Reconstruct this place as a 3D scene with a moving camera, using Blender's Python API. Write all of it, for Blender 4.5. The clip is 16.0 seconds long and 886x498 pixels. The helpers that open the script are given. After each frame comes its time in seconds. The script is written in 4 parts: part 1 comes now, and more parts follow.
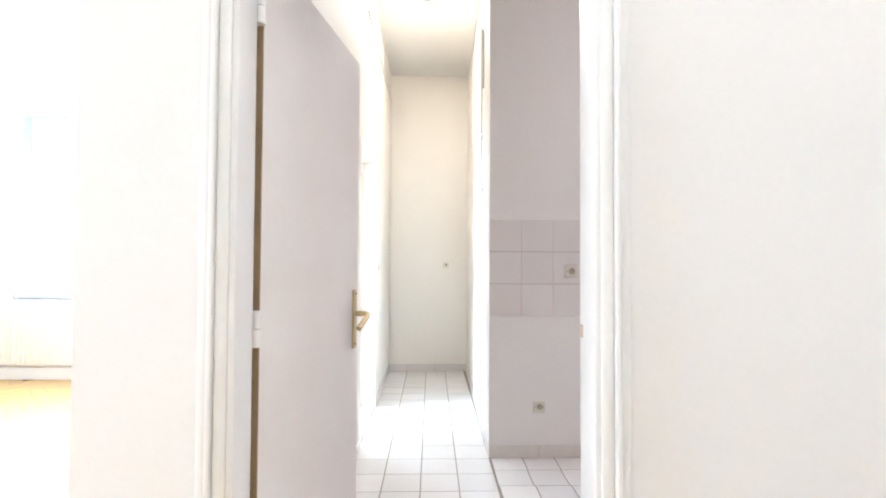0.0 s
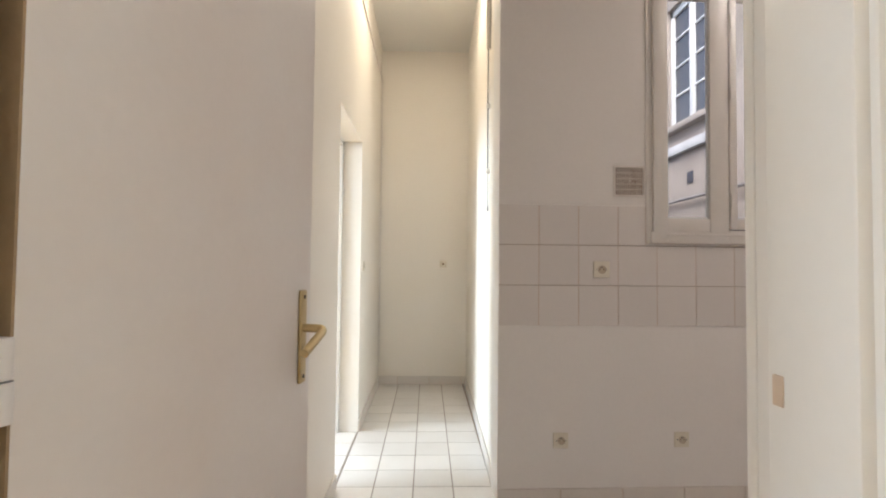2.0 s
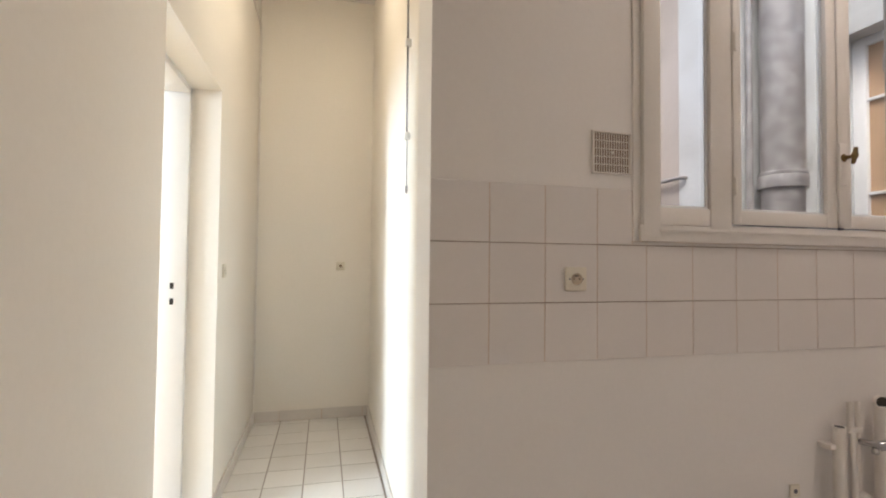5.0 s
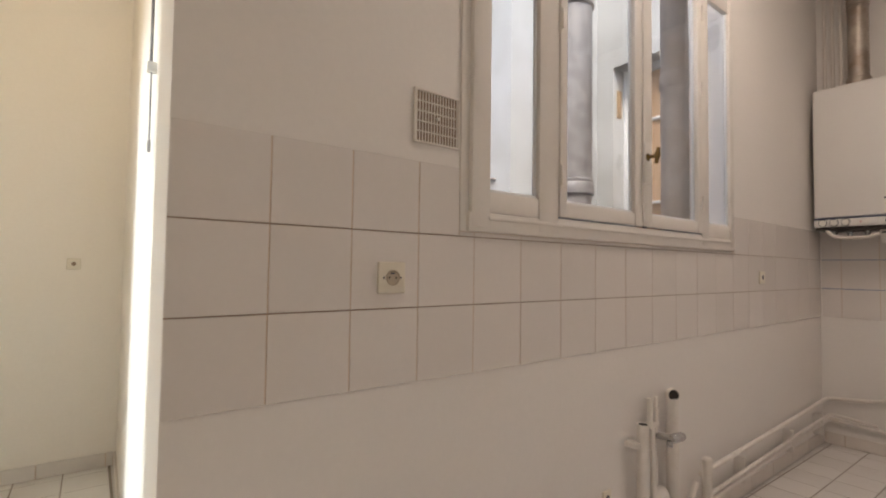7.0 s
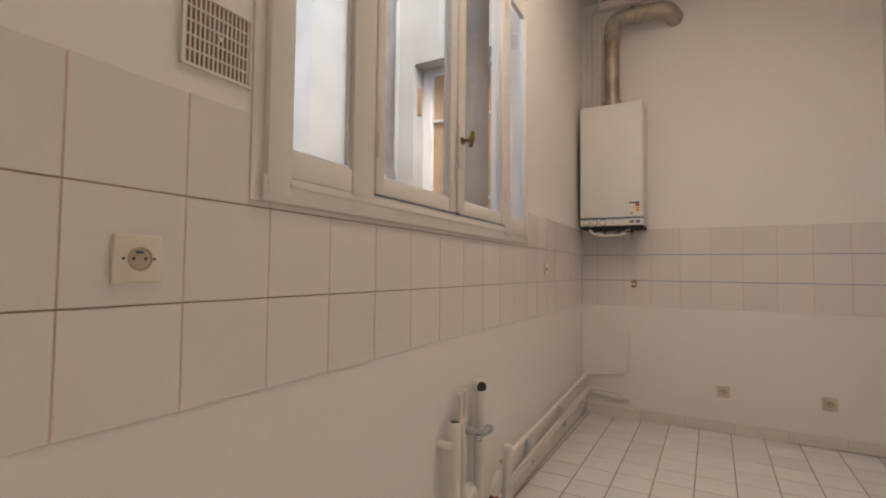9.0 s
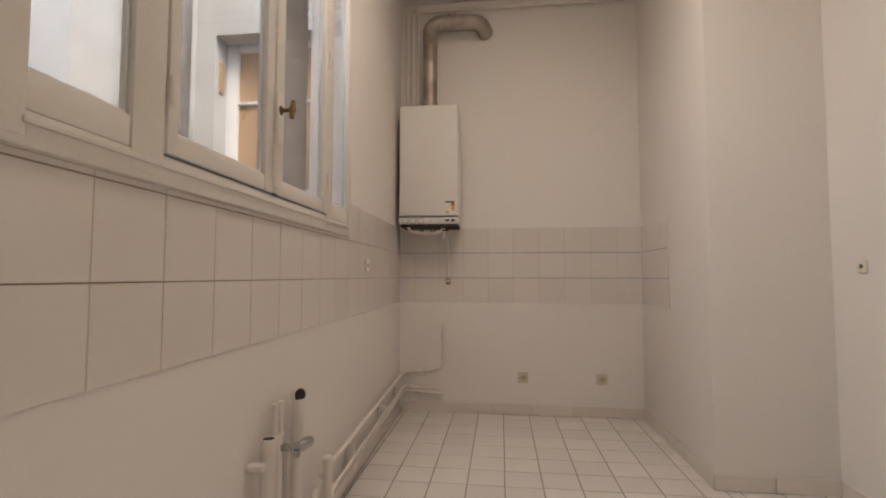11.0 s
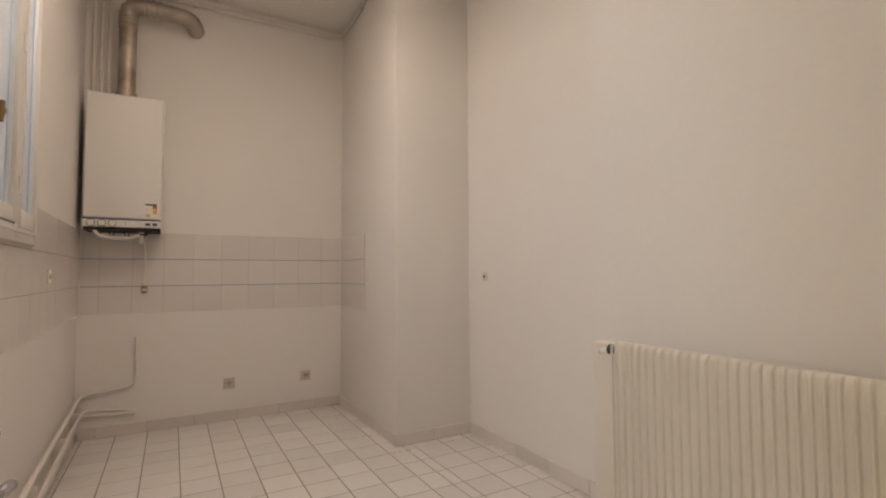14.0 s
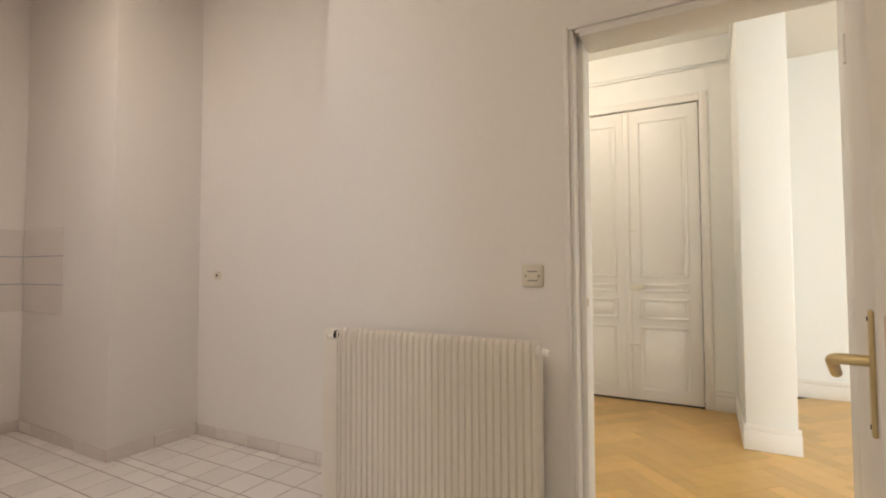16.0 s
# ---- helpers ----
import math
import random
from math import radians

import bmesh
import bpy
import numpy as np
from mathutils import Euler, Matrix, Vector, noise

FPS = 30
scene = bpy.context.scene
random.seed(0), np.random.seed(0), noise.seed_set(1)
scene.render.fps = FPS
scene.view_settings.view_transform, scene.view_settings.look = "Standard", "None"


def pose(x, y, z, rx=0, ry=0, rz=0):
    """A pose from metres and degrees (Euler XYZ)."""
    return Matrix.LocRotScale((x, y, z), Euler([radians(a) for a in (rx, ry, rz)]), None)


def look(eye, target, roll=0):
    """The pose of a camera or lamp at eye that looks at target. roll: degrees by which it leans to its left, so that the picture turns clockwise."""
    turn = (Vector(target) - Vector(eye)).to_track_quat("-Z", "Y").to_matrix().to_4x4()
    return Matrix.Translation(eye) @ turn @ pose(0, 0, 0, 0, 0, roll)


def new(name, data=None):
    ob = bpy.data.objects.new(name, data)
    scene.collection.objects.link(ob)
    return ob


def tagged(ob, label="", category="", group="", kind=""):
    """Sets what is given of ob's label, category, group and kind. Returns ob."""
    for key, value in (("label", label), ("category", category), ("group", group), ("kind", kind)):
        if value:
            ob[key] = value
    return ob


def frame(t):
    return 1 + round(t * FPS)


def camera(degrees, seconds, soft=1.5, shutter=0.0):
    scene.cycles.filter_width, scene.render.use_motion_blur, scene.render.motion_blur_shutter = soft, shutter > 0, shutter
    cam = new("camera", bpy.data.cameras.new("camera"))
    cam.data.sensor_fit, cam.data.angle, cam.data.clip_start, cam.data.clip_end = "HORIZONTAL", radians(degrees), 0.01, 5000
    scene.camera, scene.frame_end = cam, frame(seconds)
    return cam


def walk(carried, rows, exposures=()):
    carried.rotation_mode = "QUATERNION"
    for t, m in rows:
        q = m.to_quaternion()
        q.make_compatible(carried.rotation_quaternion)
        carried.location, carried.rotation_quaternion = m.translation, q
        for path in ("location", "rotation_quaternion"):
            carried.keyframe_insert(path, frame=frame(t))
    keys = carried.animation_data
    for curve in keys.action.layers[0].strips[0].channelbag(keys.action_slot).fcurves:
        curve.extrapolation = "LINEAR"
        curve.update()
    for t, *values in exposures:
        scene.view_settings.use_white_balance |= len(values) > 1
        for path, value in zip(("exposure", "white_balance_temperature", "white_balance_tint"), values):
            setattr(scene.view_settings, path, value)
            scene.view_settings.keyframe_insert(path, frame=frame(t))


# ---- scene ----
# The camera and its walk
cam = camera(85.6, 16.0, soft=2.0)
PATH = [
    (0, (0.285, 0.055, 1.207), (0.333, 2.054, 1.259), 0.3),
    (0.5, (0.274, 0.194, 1.196), (0.330, 2.193, 1.253), 0.3),
    (1, (0.292, 0.345, 1.188), (0.343, 2.344, 1.246), 0.4),
    (1.5, (0.292, 0.497, 1.177), (0.352, 2.496, 1.237), 0.5),
    (2, (0.294, 0.670, 1.168), (0.358, 2.669, 1.232), 0.6),
    (2.5, (0.293, 0.849, 1.162), (0.362, 2.848, 1.228), 0.7),
    (3, (0.282, 1.009, 1.157), (0.374, 3.006, 1.224), 0.7),
    (3.2, (0.274, 1.068, 1.158), (0.384, 3.064, 1.224), 0.6),
    (5.5, (0.355, 1.653, 1.203), (1.007, 3.543, 1.267), 0.7),
    (6, (0.398, 1.755, 1.195), (1.239, 3.568, 1.269), 0.7),
    (6.5, (0.454, 1.857, 1.188), (1.470, 3.579, 1.264), 0.7),
    (7, (0.530, 1.942, 1.177), (1.711, 3.554, 1.256), 0.8),
    (7.5, (0.598, 2.014, 1.164), (1.930, 3.502, 1.249), 0.8),
    (8, (0.655, 2.094, 1.159), (2.152, 3.418, 1.237), 0.8),
    (8.5, (0.684, 2.134, 1.146), (2.310, 3.297, 1.230), 0.7),
    (9, (0.702, 2.168, 1.136), (2.443, 3.149, 1.224), 0.6),
    (9.2, (0.710, 2.178, 1.128), (2.489, 3.087, 1.223), 0.5),
    (11.5, (0.854, 2.322, 1.082), (2.850, 2.345, 1.196), 0.1),
    (12, (0.818, 2.362, 1.082), (2.804, 2.160, 1.200), 0.1),
    (12.5, (0.756, 2.385, 1.086), (2.710, 1.980, 1.205), 0.0),
    (13, (0.685, 2.426, 1.108), (2.580, 1.797, 1.221), -0.2),
    (13.5, (0.600, 2.466, 1.143), (2.428, 1.664, 1.244), -0.3),
    (14, (0.498, 2.526, 1.158), (2.235, 1.542, 1.257), -0.3),
    (14.5, (0.405, 2.598, 1.161), (2.018, 1.424, 1.255), -0.3),
    (15, (0.345, 2.653, 1.168), (1.783, 1.266, 1.257), -0.2),
    (15.5, (0.303, 2.717, 1.172), (1.528, 1.137, 1.261), -0.1),
    (16, (0.249, 2.808, 1.178), (1.214, 1.058, 1.257), -0.2),
]
BASE = 1.03
EXPOSURES = [(t, BASE + stops, kelvin, 10.0) for t, stops, kelvin in (
    (0.0, 0.92, 5300), (0.3, 0.58, 5350), (0.5, 0.40, 5450), (1.0, 0.18, 5700), (1.5, 0.09, 5950), (2.0, 0.07, 6100), (3.0, 0.05, 6250),
    (5.5, 0.03, 6250), (7.0, 0.05, 6450), (9.0, 0.05, 6650), (12.0, -0.03, 6800), (14.0, 0.02, 6900), (15.0, 0.04, 6950), (16.0, 0.06, 6900))]
walk(cam, [(t, look(eye, target, roll)) for t, eye, target, roll in PATH], EXPOSURES)

# World, sun and window light
sky_world = bpy.data.worlds.new("sky_world")
scene.world = sky_world
sky_world.use_nodes = True
sky_tree = sky_world.node_tree
sky_node = sky_tree.nodes.new("ShaderNodeTexSky")
sky_node.sky_type = "NISHITA"
sky_node.sun_disc = False
sky_node.dust_density = 4.0
sky_node.sun_elevation = radians(53)
sky_node.sun_rotation = radians(222)
sky_tree.links.new(sky_node.outputs[0], sky_tree.nodes["Background"].inputs[0])
sky_tree.nodes["Background"].inputs[1].default_value = 0.15

sun_data = bpy.data.lights.new("sun", "SUN")
sun_data.energy, sun_data.angle, sun_data.color = 1.5, radians(30), (1.0, 0.95, 0.88)
sun_lamp = new("sun", sun_data)
sun_lamp.matrix_world = look((-8, -6, 20), (2, 5, 0))


def window_light(name, centre, target, width, height, power, colour=(0.86, 0.95, 1.0), spread=180):
    """Area lamp added as daylight in the opening of a window out of sight."""
    data = bpy.data.lights.new(name, "AREA")
    data.shape, data.size, data.size_y, data.energy, data.color = "RECTANGLE", width, height, power, colour
    data.spread = radians(spread)
    ob = new(name, data)
    ob.matrix_world = look(centre, target)
    return ob


# The north_2 and west_2 lamps belong to assumed windows, added for brightness
window_light("salon_window_light_north", (-3.45, 5.14, 1.775), (-3.45, 0, 1.3), 1.1, 1.95, 22)
window_light("salon_fill_light_north_2", (-1.75, 5.14, 1.775), (-1.75, 0, 1.3), 1.1, 1.95, 22)
window_light("salon_window_light_west", (-4.58, 2.5, 1.6), (0, 3.25, 1.4), 1.2, 2.0, 52, (0.76, 0.90, 1.0), 100)
window_light("salon_fill_light_west_2", (-4.58, 0.2, 1.6), (0.6, 0.0, 1.3), 1.2, 2.0, 38)
# Extra fill in the transom above the view, on top of the sky
window_light("kitchen_transom_fill_light", (2.25, 3.118, 2.90), (2.6, 1.9, 0.3), 1.25, 0.36, 2.4, (0.92, 0.95, 1.0), 130)

# Kitchen and hall lamps are unseen, added to brighten their rooms
KITCHEN_FILL_STRENGTH = 36.0
HALL_FILL_STRENGTH = 13.0
CORRIDOR_LAMP_STRENGTH = 52.0

# ---------------------------------------------------------------- materials


def material(name, colour, rough=0.6, metal=0.0, spots=0.0, spot_colour=None, spot_scale=3.0, grain=0.03, grain_scale=60.0,
             bump=0.05, bump_scale=120.0, vary=0.0, coat=0.0, spec=0.5, island=False):
    """A painted, glazed or metal surface: base colour, large soft stains, fine grain, relief, and a little variation per piece."""
    mat = bpy.data.materials.new(name)
    mat.use_nodes = True
    tree = mat.node_tree
    n, link = tree.nodes, tree.links.new
    bsdf = n["Principled BSDF"]
    bsdf.inputs["Roughness"].default_value = rough
    bsdf.inputs["Metallic"].default_value = metal
    bsdf.inputs["Coat Weight"].default_value = coat
    bsdf.inputs["Specular IOR Level"].default_value = spec
    coord = n.new("ShaderNodeNewGeometry")
    base = n.new("ShaderNodeRGB")
    base.outputs[0].default_value = (*colour, 1)
    out = base.outputs[0]

    def noise_at(scale, detail):
        tex = n.new("ShaderNodeTexNoise")
        tex.inputs["Scale"].default_value = scale
        tex.inputs["Detail"].default_value = detail
        link(coord.outputs["Position"], tex.inputs["Vector"])
        return tex

    if spots:
        tex = noise_at(spot_scale, 6)
        ramp = n.new("ShaderNodeMapRange")
        ramp.inputs["From Min"].default_value, ramp.inputs["From Max"].default_value = 0.42, 0.72
        ramp.inputs["To Max"].default_value = spots
        link(tex.outputs["Fac"], ramp.inputs["Value"])
        mix = n.new("ShaderNodeMix")
        mix.data_type = "RGBA"
        mix.inputs["B"].default_value = (*(spot_colour or [c * 0.7 for c in colour]), 1)
        link(ramp.outputs[0], mix.inputs["Factor"])
        link(out, mix.inputs["A"])
        out = mix.outputs["Result"]
    if grain or vary:
        tex = noise_at(grain_scale, 3)
        ramp = n.new("ShaderNodeMapRange")
        ramp.inputs["To Min"].default_value, ramp.inputs["To Max"].default_value = 1 - 2 * grain, 1 + 2 * grain
        link(tex.outputs["Fac"], ramp.inputs["Value"])
        value = ramp.outputs[0]
        if vary:
            rnd = n.new("ShaderNodeNewGeometry" if island else "ShaderNodeObjectInfo")
            spread = n.new("ShaderNodeMapRange")
            spread.inputs["To Min"].default_value, spread.inputs["To Max"].default_value = 1 - vary, 1 + vary
            link(rnd.outputs["Random Per Island" if island else "Random"], spread.inputs["Value"])
            both = n.new("ShaderNodeMath")
            both.operation = "MULTIPLY"
            link(value, both.inputs[0])
            link(spread.outputs[0], both.inputs[1])
            value = both.outputs[0]
        hsv = n.new("ShaderNodeHueSaturation")
        link(value, hsv.inputs["Value"])
        link(out, hsv.inputs["Color"])
        out = hsv.outputs[0]
    link(out, bsdf.inputs["Base Color"])
    if bump:
        tex = noise_at(bump_scale, 4)
        node = n.new("ShaderNodeBump")
        node.inputs["Strength"].default_value = bump
        node.inputs["Distance"].default_value = 0.01
        link(tex.outputs["Fac"], node.inputs["Height"])
        link(node.outputs[0], bsdf.inputs["Normal"])
    return mat


PAINT = material("cream_wall_paint", (0.825, 0.785, 0.75), 0.62, spots=0.12, spot_colour=(0.77, 0.71, 0.66), spot_scale=1.1, grain=0.012, bump=0.05, bump_scale=30)
PAINT_HALL = material("white_hall_paint", (0.81, 0.80, 0.77), 0.55, spots=0.1, spot_scale=1.0, spot_colour=(0.78, 0.73, 0.62), grain=0.01, bump=0.06, bump_scale=60)
PAINT_CORRIDOR = material("yellowish_corridor_paint", (0.86, 0.805, 0.73), 0.6, spots=0.12, spot_colour=(0.78, 0.7, 0.55), spot_scale=1.2, grain=0.012, bump=0.05, bump_scale=30)
CEILING = material("ceiling_paint", (0.81, 0.785, 0.74), 0.8, spots=0.12, spot_scale=0.9, grain=0.01, bump=0.06)
WOODWORK = material("white_gloss_woodwork", (0.81, 0.775, 0.735), 0.38, spots=0.12, spot_scale=2.2, spot_colour=(0.74, 0.66, 0.57), grain=0.01, bump=0.08, bump_scale=25)
DOOR_PAINT = material("scuffed_door_paint", (0.80, 0.75, 0.705), 0.6, spec=0.3, spots=0.35, spot_scale=3.2, spot_colour=(0.72, 0.62, 0.55), grain=0.01, bump=0.05, bump_scale=12)
SASH = material("cream_window_paint", (0.80, 0.755, 0.71), 0.36, spots=0.15, spot_scale=5.0, spot_colour=(0.7, 0.62, 0.52), grain=0.015, bump=0.08, bump_scale=30)
WALL_TILE = material("glazed_wall_tile", (0.75, 0.70, 0.665), 0.2, vary=0.025, grain=0.01, bump=0.03, bump_scale=14, spec=0.5)
FLOOR_TILE = material("glazed_floor_tile", (0.80, 0.765, 0.73), 0.17, vary=0.05, spots=0.15, spot_scale=7, spot_colour=(0.64, 0.58, 0.52), grain=0.02, bump=0.05, bump_scale=18)
PLINTH = material("plinth_tile", (0.735, 0.675, 0.62), 0.3, vary=0.05, spots=0.15, spot_scale=8, grain=0.02, bump=0.04, bump_scale=20)
GROUT = material("wall_grout", (0.64, 0.49, 0.37), 0.9, spots=0.4, spot_scale=9, spot_colour=(0.54, 0.47, 0.4), grain=0.05, bump=0.1)
JOINT_BLUE = material("blue_grey_joint", (0.05, 0.11, 0.30), 0.9, spots=0.45, spot_scale=5, spot_colour=(0.30, 0.29, 0.33), grain=0.05, bump=0)
JOINT_BROWN = material("brown_joint", (0.30, 0.22, 0.165), 0.9, spots=0.6, spot_scale=4, spot_colour=(0.40, 0.33, 0.27), grain=0.05, bump=0)
GROUT_FLOOR = material("floor_grout", (0.26, 0.215, 0.18), 0.95, spots=0.5, spot_scale=5, spot_colour=(0.30, 0.26, 0.23), grain=0.08, bump=0.15)
PARQUET = material("oak_parquet", (0.62, 0.385, 0.14), 0.33, vary=0.12, spots=0.3, spot_scale=9, spot_colour=(0.47, 0.26, 0.09), grain=0.06, grain_scale=90, bump=0.04, bump_scale=70)
PARQUET_ISLAND = material("oak_parquet_far", (0.62, 0.385, 0.14), 0.33, vary=0.12, spots=0.3, spot_scale=9, spot_colour=(0.47, 0.26, 0.09), grain=0.06, bump=0.04, island=True)
GAP = material("dark_joint", (0.05, 0.035, 0.025), 0.9, grain=0.1)
PVC = material("painted_pipe", (0.80, 0.75, 0.70), 0.42, spots=0.25, spot_scale=14, spot_colour=(0.62, 0.52, 0.42), grain=0.02, bump=0.06, bump_scale=50)
PLASTIC = material("ivory_plastic", (0.74, 0.68, 0.57), 0.35, spots=0.1, spot_scale=20, grain=0.015, bump=0.0)
WHITE_PLASTIC = material("white_plastic", (0.80, 0.77, 0.72), 0.35, grain=0.01, bump=0.0)
# Near-black: dark small parts, and shade put into holes and gaps as colour
DARK = material("dark_parts_and_hole_shade", (0.03, 0.025, 0.02), 0.8, grain=0.05, bump=0.0)
CHROME = material("worn_chrome", (0.55, 0.55, 0.56), 0.22, metal=1.0, spots=0.4, spot_scale=25, spot_colour=(0.35, 0.33, 0.31), grain=0.03, bump=0.05)
BRASS = material("aged_brass", (0.23, 0.15, 0.065), 0.38, metal=1.0, spots=0.5, spot_scale=30, spot_colour=(0.2, 0.13, 0.05), grain=0.05, bump=0.1)
GOLD = material("matt_gold_aluminium", (0.62, 0.50, 0.28), 0.42, metal=1.0, spots=0.2, spot_scale=18, spot_colour=(0.5, 0.39, 0.2), grain=0.02, bump=0.03)
FLUE = material("weathered_aluminium_flue", (0.46, 0.41, 0.36), 0.45, metal=0.75, spots=0.7, spot_scale=7, spot_colour=(0.2, 0.14, 0.09), grain=0.06, bump=0.2, bump_scale=40)
ENAMEL = material("white_enamel", (0.78, 0.75, 0.72), 0.55, spots=0.06, spot_scale=3, grain=0.006, bump=0.015, bump_scale=10)
RADIATOR = material("radiator_paint", (0.76, 0.70, 0.62), 0.36, spots=0.12, spot_scale=4, spot_colour=(0.72, 0.64, 0.54), grain=0.012, bump=0.012, bump_scale=40)
PLASTER = material("pale_court_plaster", (0.55, 0.56, 0.56), 0.9, spots=0.7, spot_scale=2.2, spot_colour=(0.40, 0.40, 0.385), grain=0.03, grain_scale=25, bump=0.3, bump_scale=18)
PLASTER_OLD = material("stained_court_plaster", (0.43, 0.375, 0.335), 0.95, spots=0.7, spot_scale=1.8, spot_colour=(0.28, 0.24, 0.21), grain=0.05, grain_scale=20, bump=0.4, bump_scale=14)
STONE_BAND = material("pale_stone_band", (0.6, 0.6, 0.62), 0.85, spots=0.4, spot_scale=4, grain=0.04, bump=0.2)
CAST_IRON = material("grey_painted_downpipe", (0.20, 0.185, 0.18), 0.4, spots=0.7, spot_scale=9, spot_colour=(0.40, 0.38, 0.37), grain=0.08, grain_scale=40, bump=0.3, bump_scale=30)
OLD_PIPE = material("brown_grey_pipe", (0.42, 0.345, 0.275), 0.75, spots=0.75, spot_scale=6, spot_colour=(0.56, 0.50, 0.44), grain=0.08, grain_scale=30, bump=0.3, bump_scale=25)
OLD_PLASTIC = material("aged_grey_plastic", (0.64, 0.56, 0.465), 0.4, spots=0.3, spot_scale=20, spot_colour=(0.45, 0.38, 0.3), grain=0.02, bump=0.0)
SOCKET_WELL = material("beige_socket_well", (0.50, 0.41, 0.31), 0.5, grain=0.02, bump=0.0)
SLOT = material("dark_brown_slot", (0.22, 0.15, 0.10), 0.9, grain=0.05, bump=0.0)
RUST = material("rust", (0.25, 0.1, 0.04), 0.9, spots=0.6, spot_scale=20, spot_colour=(0.4, 0.3, 0.24), grain=0.1, bump=0.3)
PANEL_WOOD = material("tan_wood_panel", (0.50, 0.33, 0.20), 0.6, spots=0.3, spot_scale=3, spot_colour=(0.42, 0.26, 0.15), grain=0.03, bump=0.05)
WHITE_FRAME = material("white_exterior_paint", (0.8, 0.8, 0.8), 0.5, spots=0.15, spot_scale=5, grain=0.02, bump=0.05)
DARK_GLASS = material("dark_window_glass", (0.09, 0.09, 0.10), 0.12, spots=0.4, spot_scale=2, spot_colour=(0.16, 0.15, 0.16), grain=0.03, bump=0.0)
DULL_BROWN = material("dull_brown", (0.40, 0.28, 0.16), 0.7, spots=0.3, spot_scale=12, grain=0.06, bump=0.1)
RED = material("red_print", (0.45, 0.06, 0.05), 0.5, grain=0.02, bump=0)
YELLOW = material("yellow_print", (0.7, 0.42, 0.08), 0.5, grain=0.02, bump=0)
INK = material("dark_print", (0.07, 0.07, 0.09), 0.5, grain=0.02, bump=0)
BLUE_LINE = material("blue_line", (0.06, 0.08, 0.18), 0.4, grain=0.02, bump=0)
COURT_GROUND = material("court_paving", (0.2, 0.19, 0.18), 0.9, spots=0.5, spot_scale=3, grain=0.06, bump=0.3)

GLASS = bpy.data.materials.new("window_glass")
GLASS.use_nodes = True
glass_bsdf = GLASS.node_tree.nodes["Principled BSDF"]
glass_bsdf.inputs["Transmission Weight"].default_value = 1.0
glass_bsdf.inputs["Roughness"].default_value = 0.0
glass_bsdf.inputs["IOR"].default_value = 1.45
glass_bsdf.inputs["Base Color"].default_value = (0.97, 0.98, 0.98, 1)

# ---------------------------------------------------------------- builders


def box(bm, lo, hi, bevel=0.0, segments=2):
    """A box between two corners, with rounded edges."""
    made = bmesh.ops.create_cube(bm, size=1)["verts"]
    size = [b - a for a, b in zip(lo, hi)]
    mid = [(a + b) / 2 for a, b in zip(lo, hi)]
    for v in made:
        v.co = Vector([m + s * c for m, s, c in zip(mid, size, v.co)])
    if bevel:
        edges = list({e for v in made for e in v.link_edges})
        bmesh.ops.bevel(bm, geom=edges, offset=min(bevel, min(size) * 0.45), segments=segments, affect="EDGES", profile=0.5)
    return bm


def boxes(*items):
    bm = bmesh.new()
    for item in items:
        box(bm, *item)
    return bm


def rod(bm, a, b, r, seg=16, r2=None, cap=True):
    """A straight round bar from a to b."""
    a, b = Vector(a), Vector(b)
    m = Matrix.Translation((a + b) / 2) @ (b - a).to_track_quat("Z", "Y").to_matrix().to_4x4()
    bmesh.ops.create_cone(bm, segments=seg, radius1=r, radius2=r if r2 is None else r2, depth=(b - a).length, cap_ends=cap, matrix=m)
    return bm


def rounded_path(points, radius, steps=6):
    """A line through the points with its corners turned on the given radius."""
    pts = [Vector(p) for p in points]
    out = [pts[0]]
    for a, b, c in zip(pts, pts[1:], pts[2:]):
        d1, d2 = (a - b), (c - b)
        r = min(radius, d1.length * 0.48, d2.length * 0.48)
        p, q = b + d1.normalized() * r, b + d2.normalized() * r
        for k in range(steps + 1):
            t = k / steps
            out.append((1 - t) ** 2 * p + 2 * t * (1 - t) * b + t * t * q)
    out.append(pts[-1])
    return out


def tube(bm, points, r, radius=0.05, seg=12, steps=6, cap=True):
    """A pipe along a bent line."""
    line = rounded_path(points, radius, steps)
    rings = []
    side = None
    for k, p in enumerate(line):
        d = (line[min(k + 1, len(line) - 1)] - line[max(k - 1, 0)]).normalized()
        if side is None:
            side = d.orthogonal().normalized()
        side = (side - d * side.dot(d)).normalized()
        up = d.cross(side)
        rings.append([bm.verts.new(p + r * (math.cos(2 * math.pi * j / seg) * side + math.sin(2 * math.pi * j / seg) * up)) for j in range(seg)])
    for r1, r2 in zip(rings, rings[1:]):
        for j in range(seg):
            bm.faces.new((r1[j], r1[(j + 1) % seg], r2[(j + 1) % seg], r2[j]))
    if cap:
        bm.faces.new(rings[0][::-1])
        bm.faces.new(rings[-1])
    return bm


def lathe(bm, profile, origin, axis, seg=24):
    """A turned shape: (radius, height) pairs about an axis."""
    m = Matrix.Translation(origin) @ Vector(axis).to_track_quat("Z", "Y").to_matrix().to_4x4()
    rings = [[bm.verts.new(m @ Vector((max(r, 1e-4) * math.cos(2 * math.pi * j / seg), max(r, 1e-4) * math.sin(2 * math.pi * j / seg), h))) for j in range(seg)] for r, h in profile]
    for r1, r2 in zip(rings, rings[1:]):
        for j in range(seg):
            bm.faces.new((r1[j], r1[(j + 1) % seg], r2[(j + 1) % seg], r2[j]))
    bm.faces.new(rings[0][::-1])
    bm.faces.new(rings[-1])
    return bm


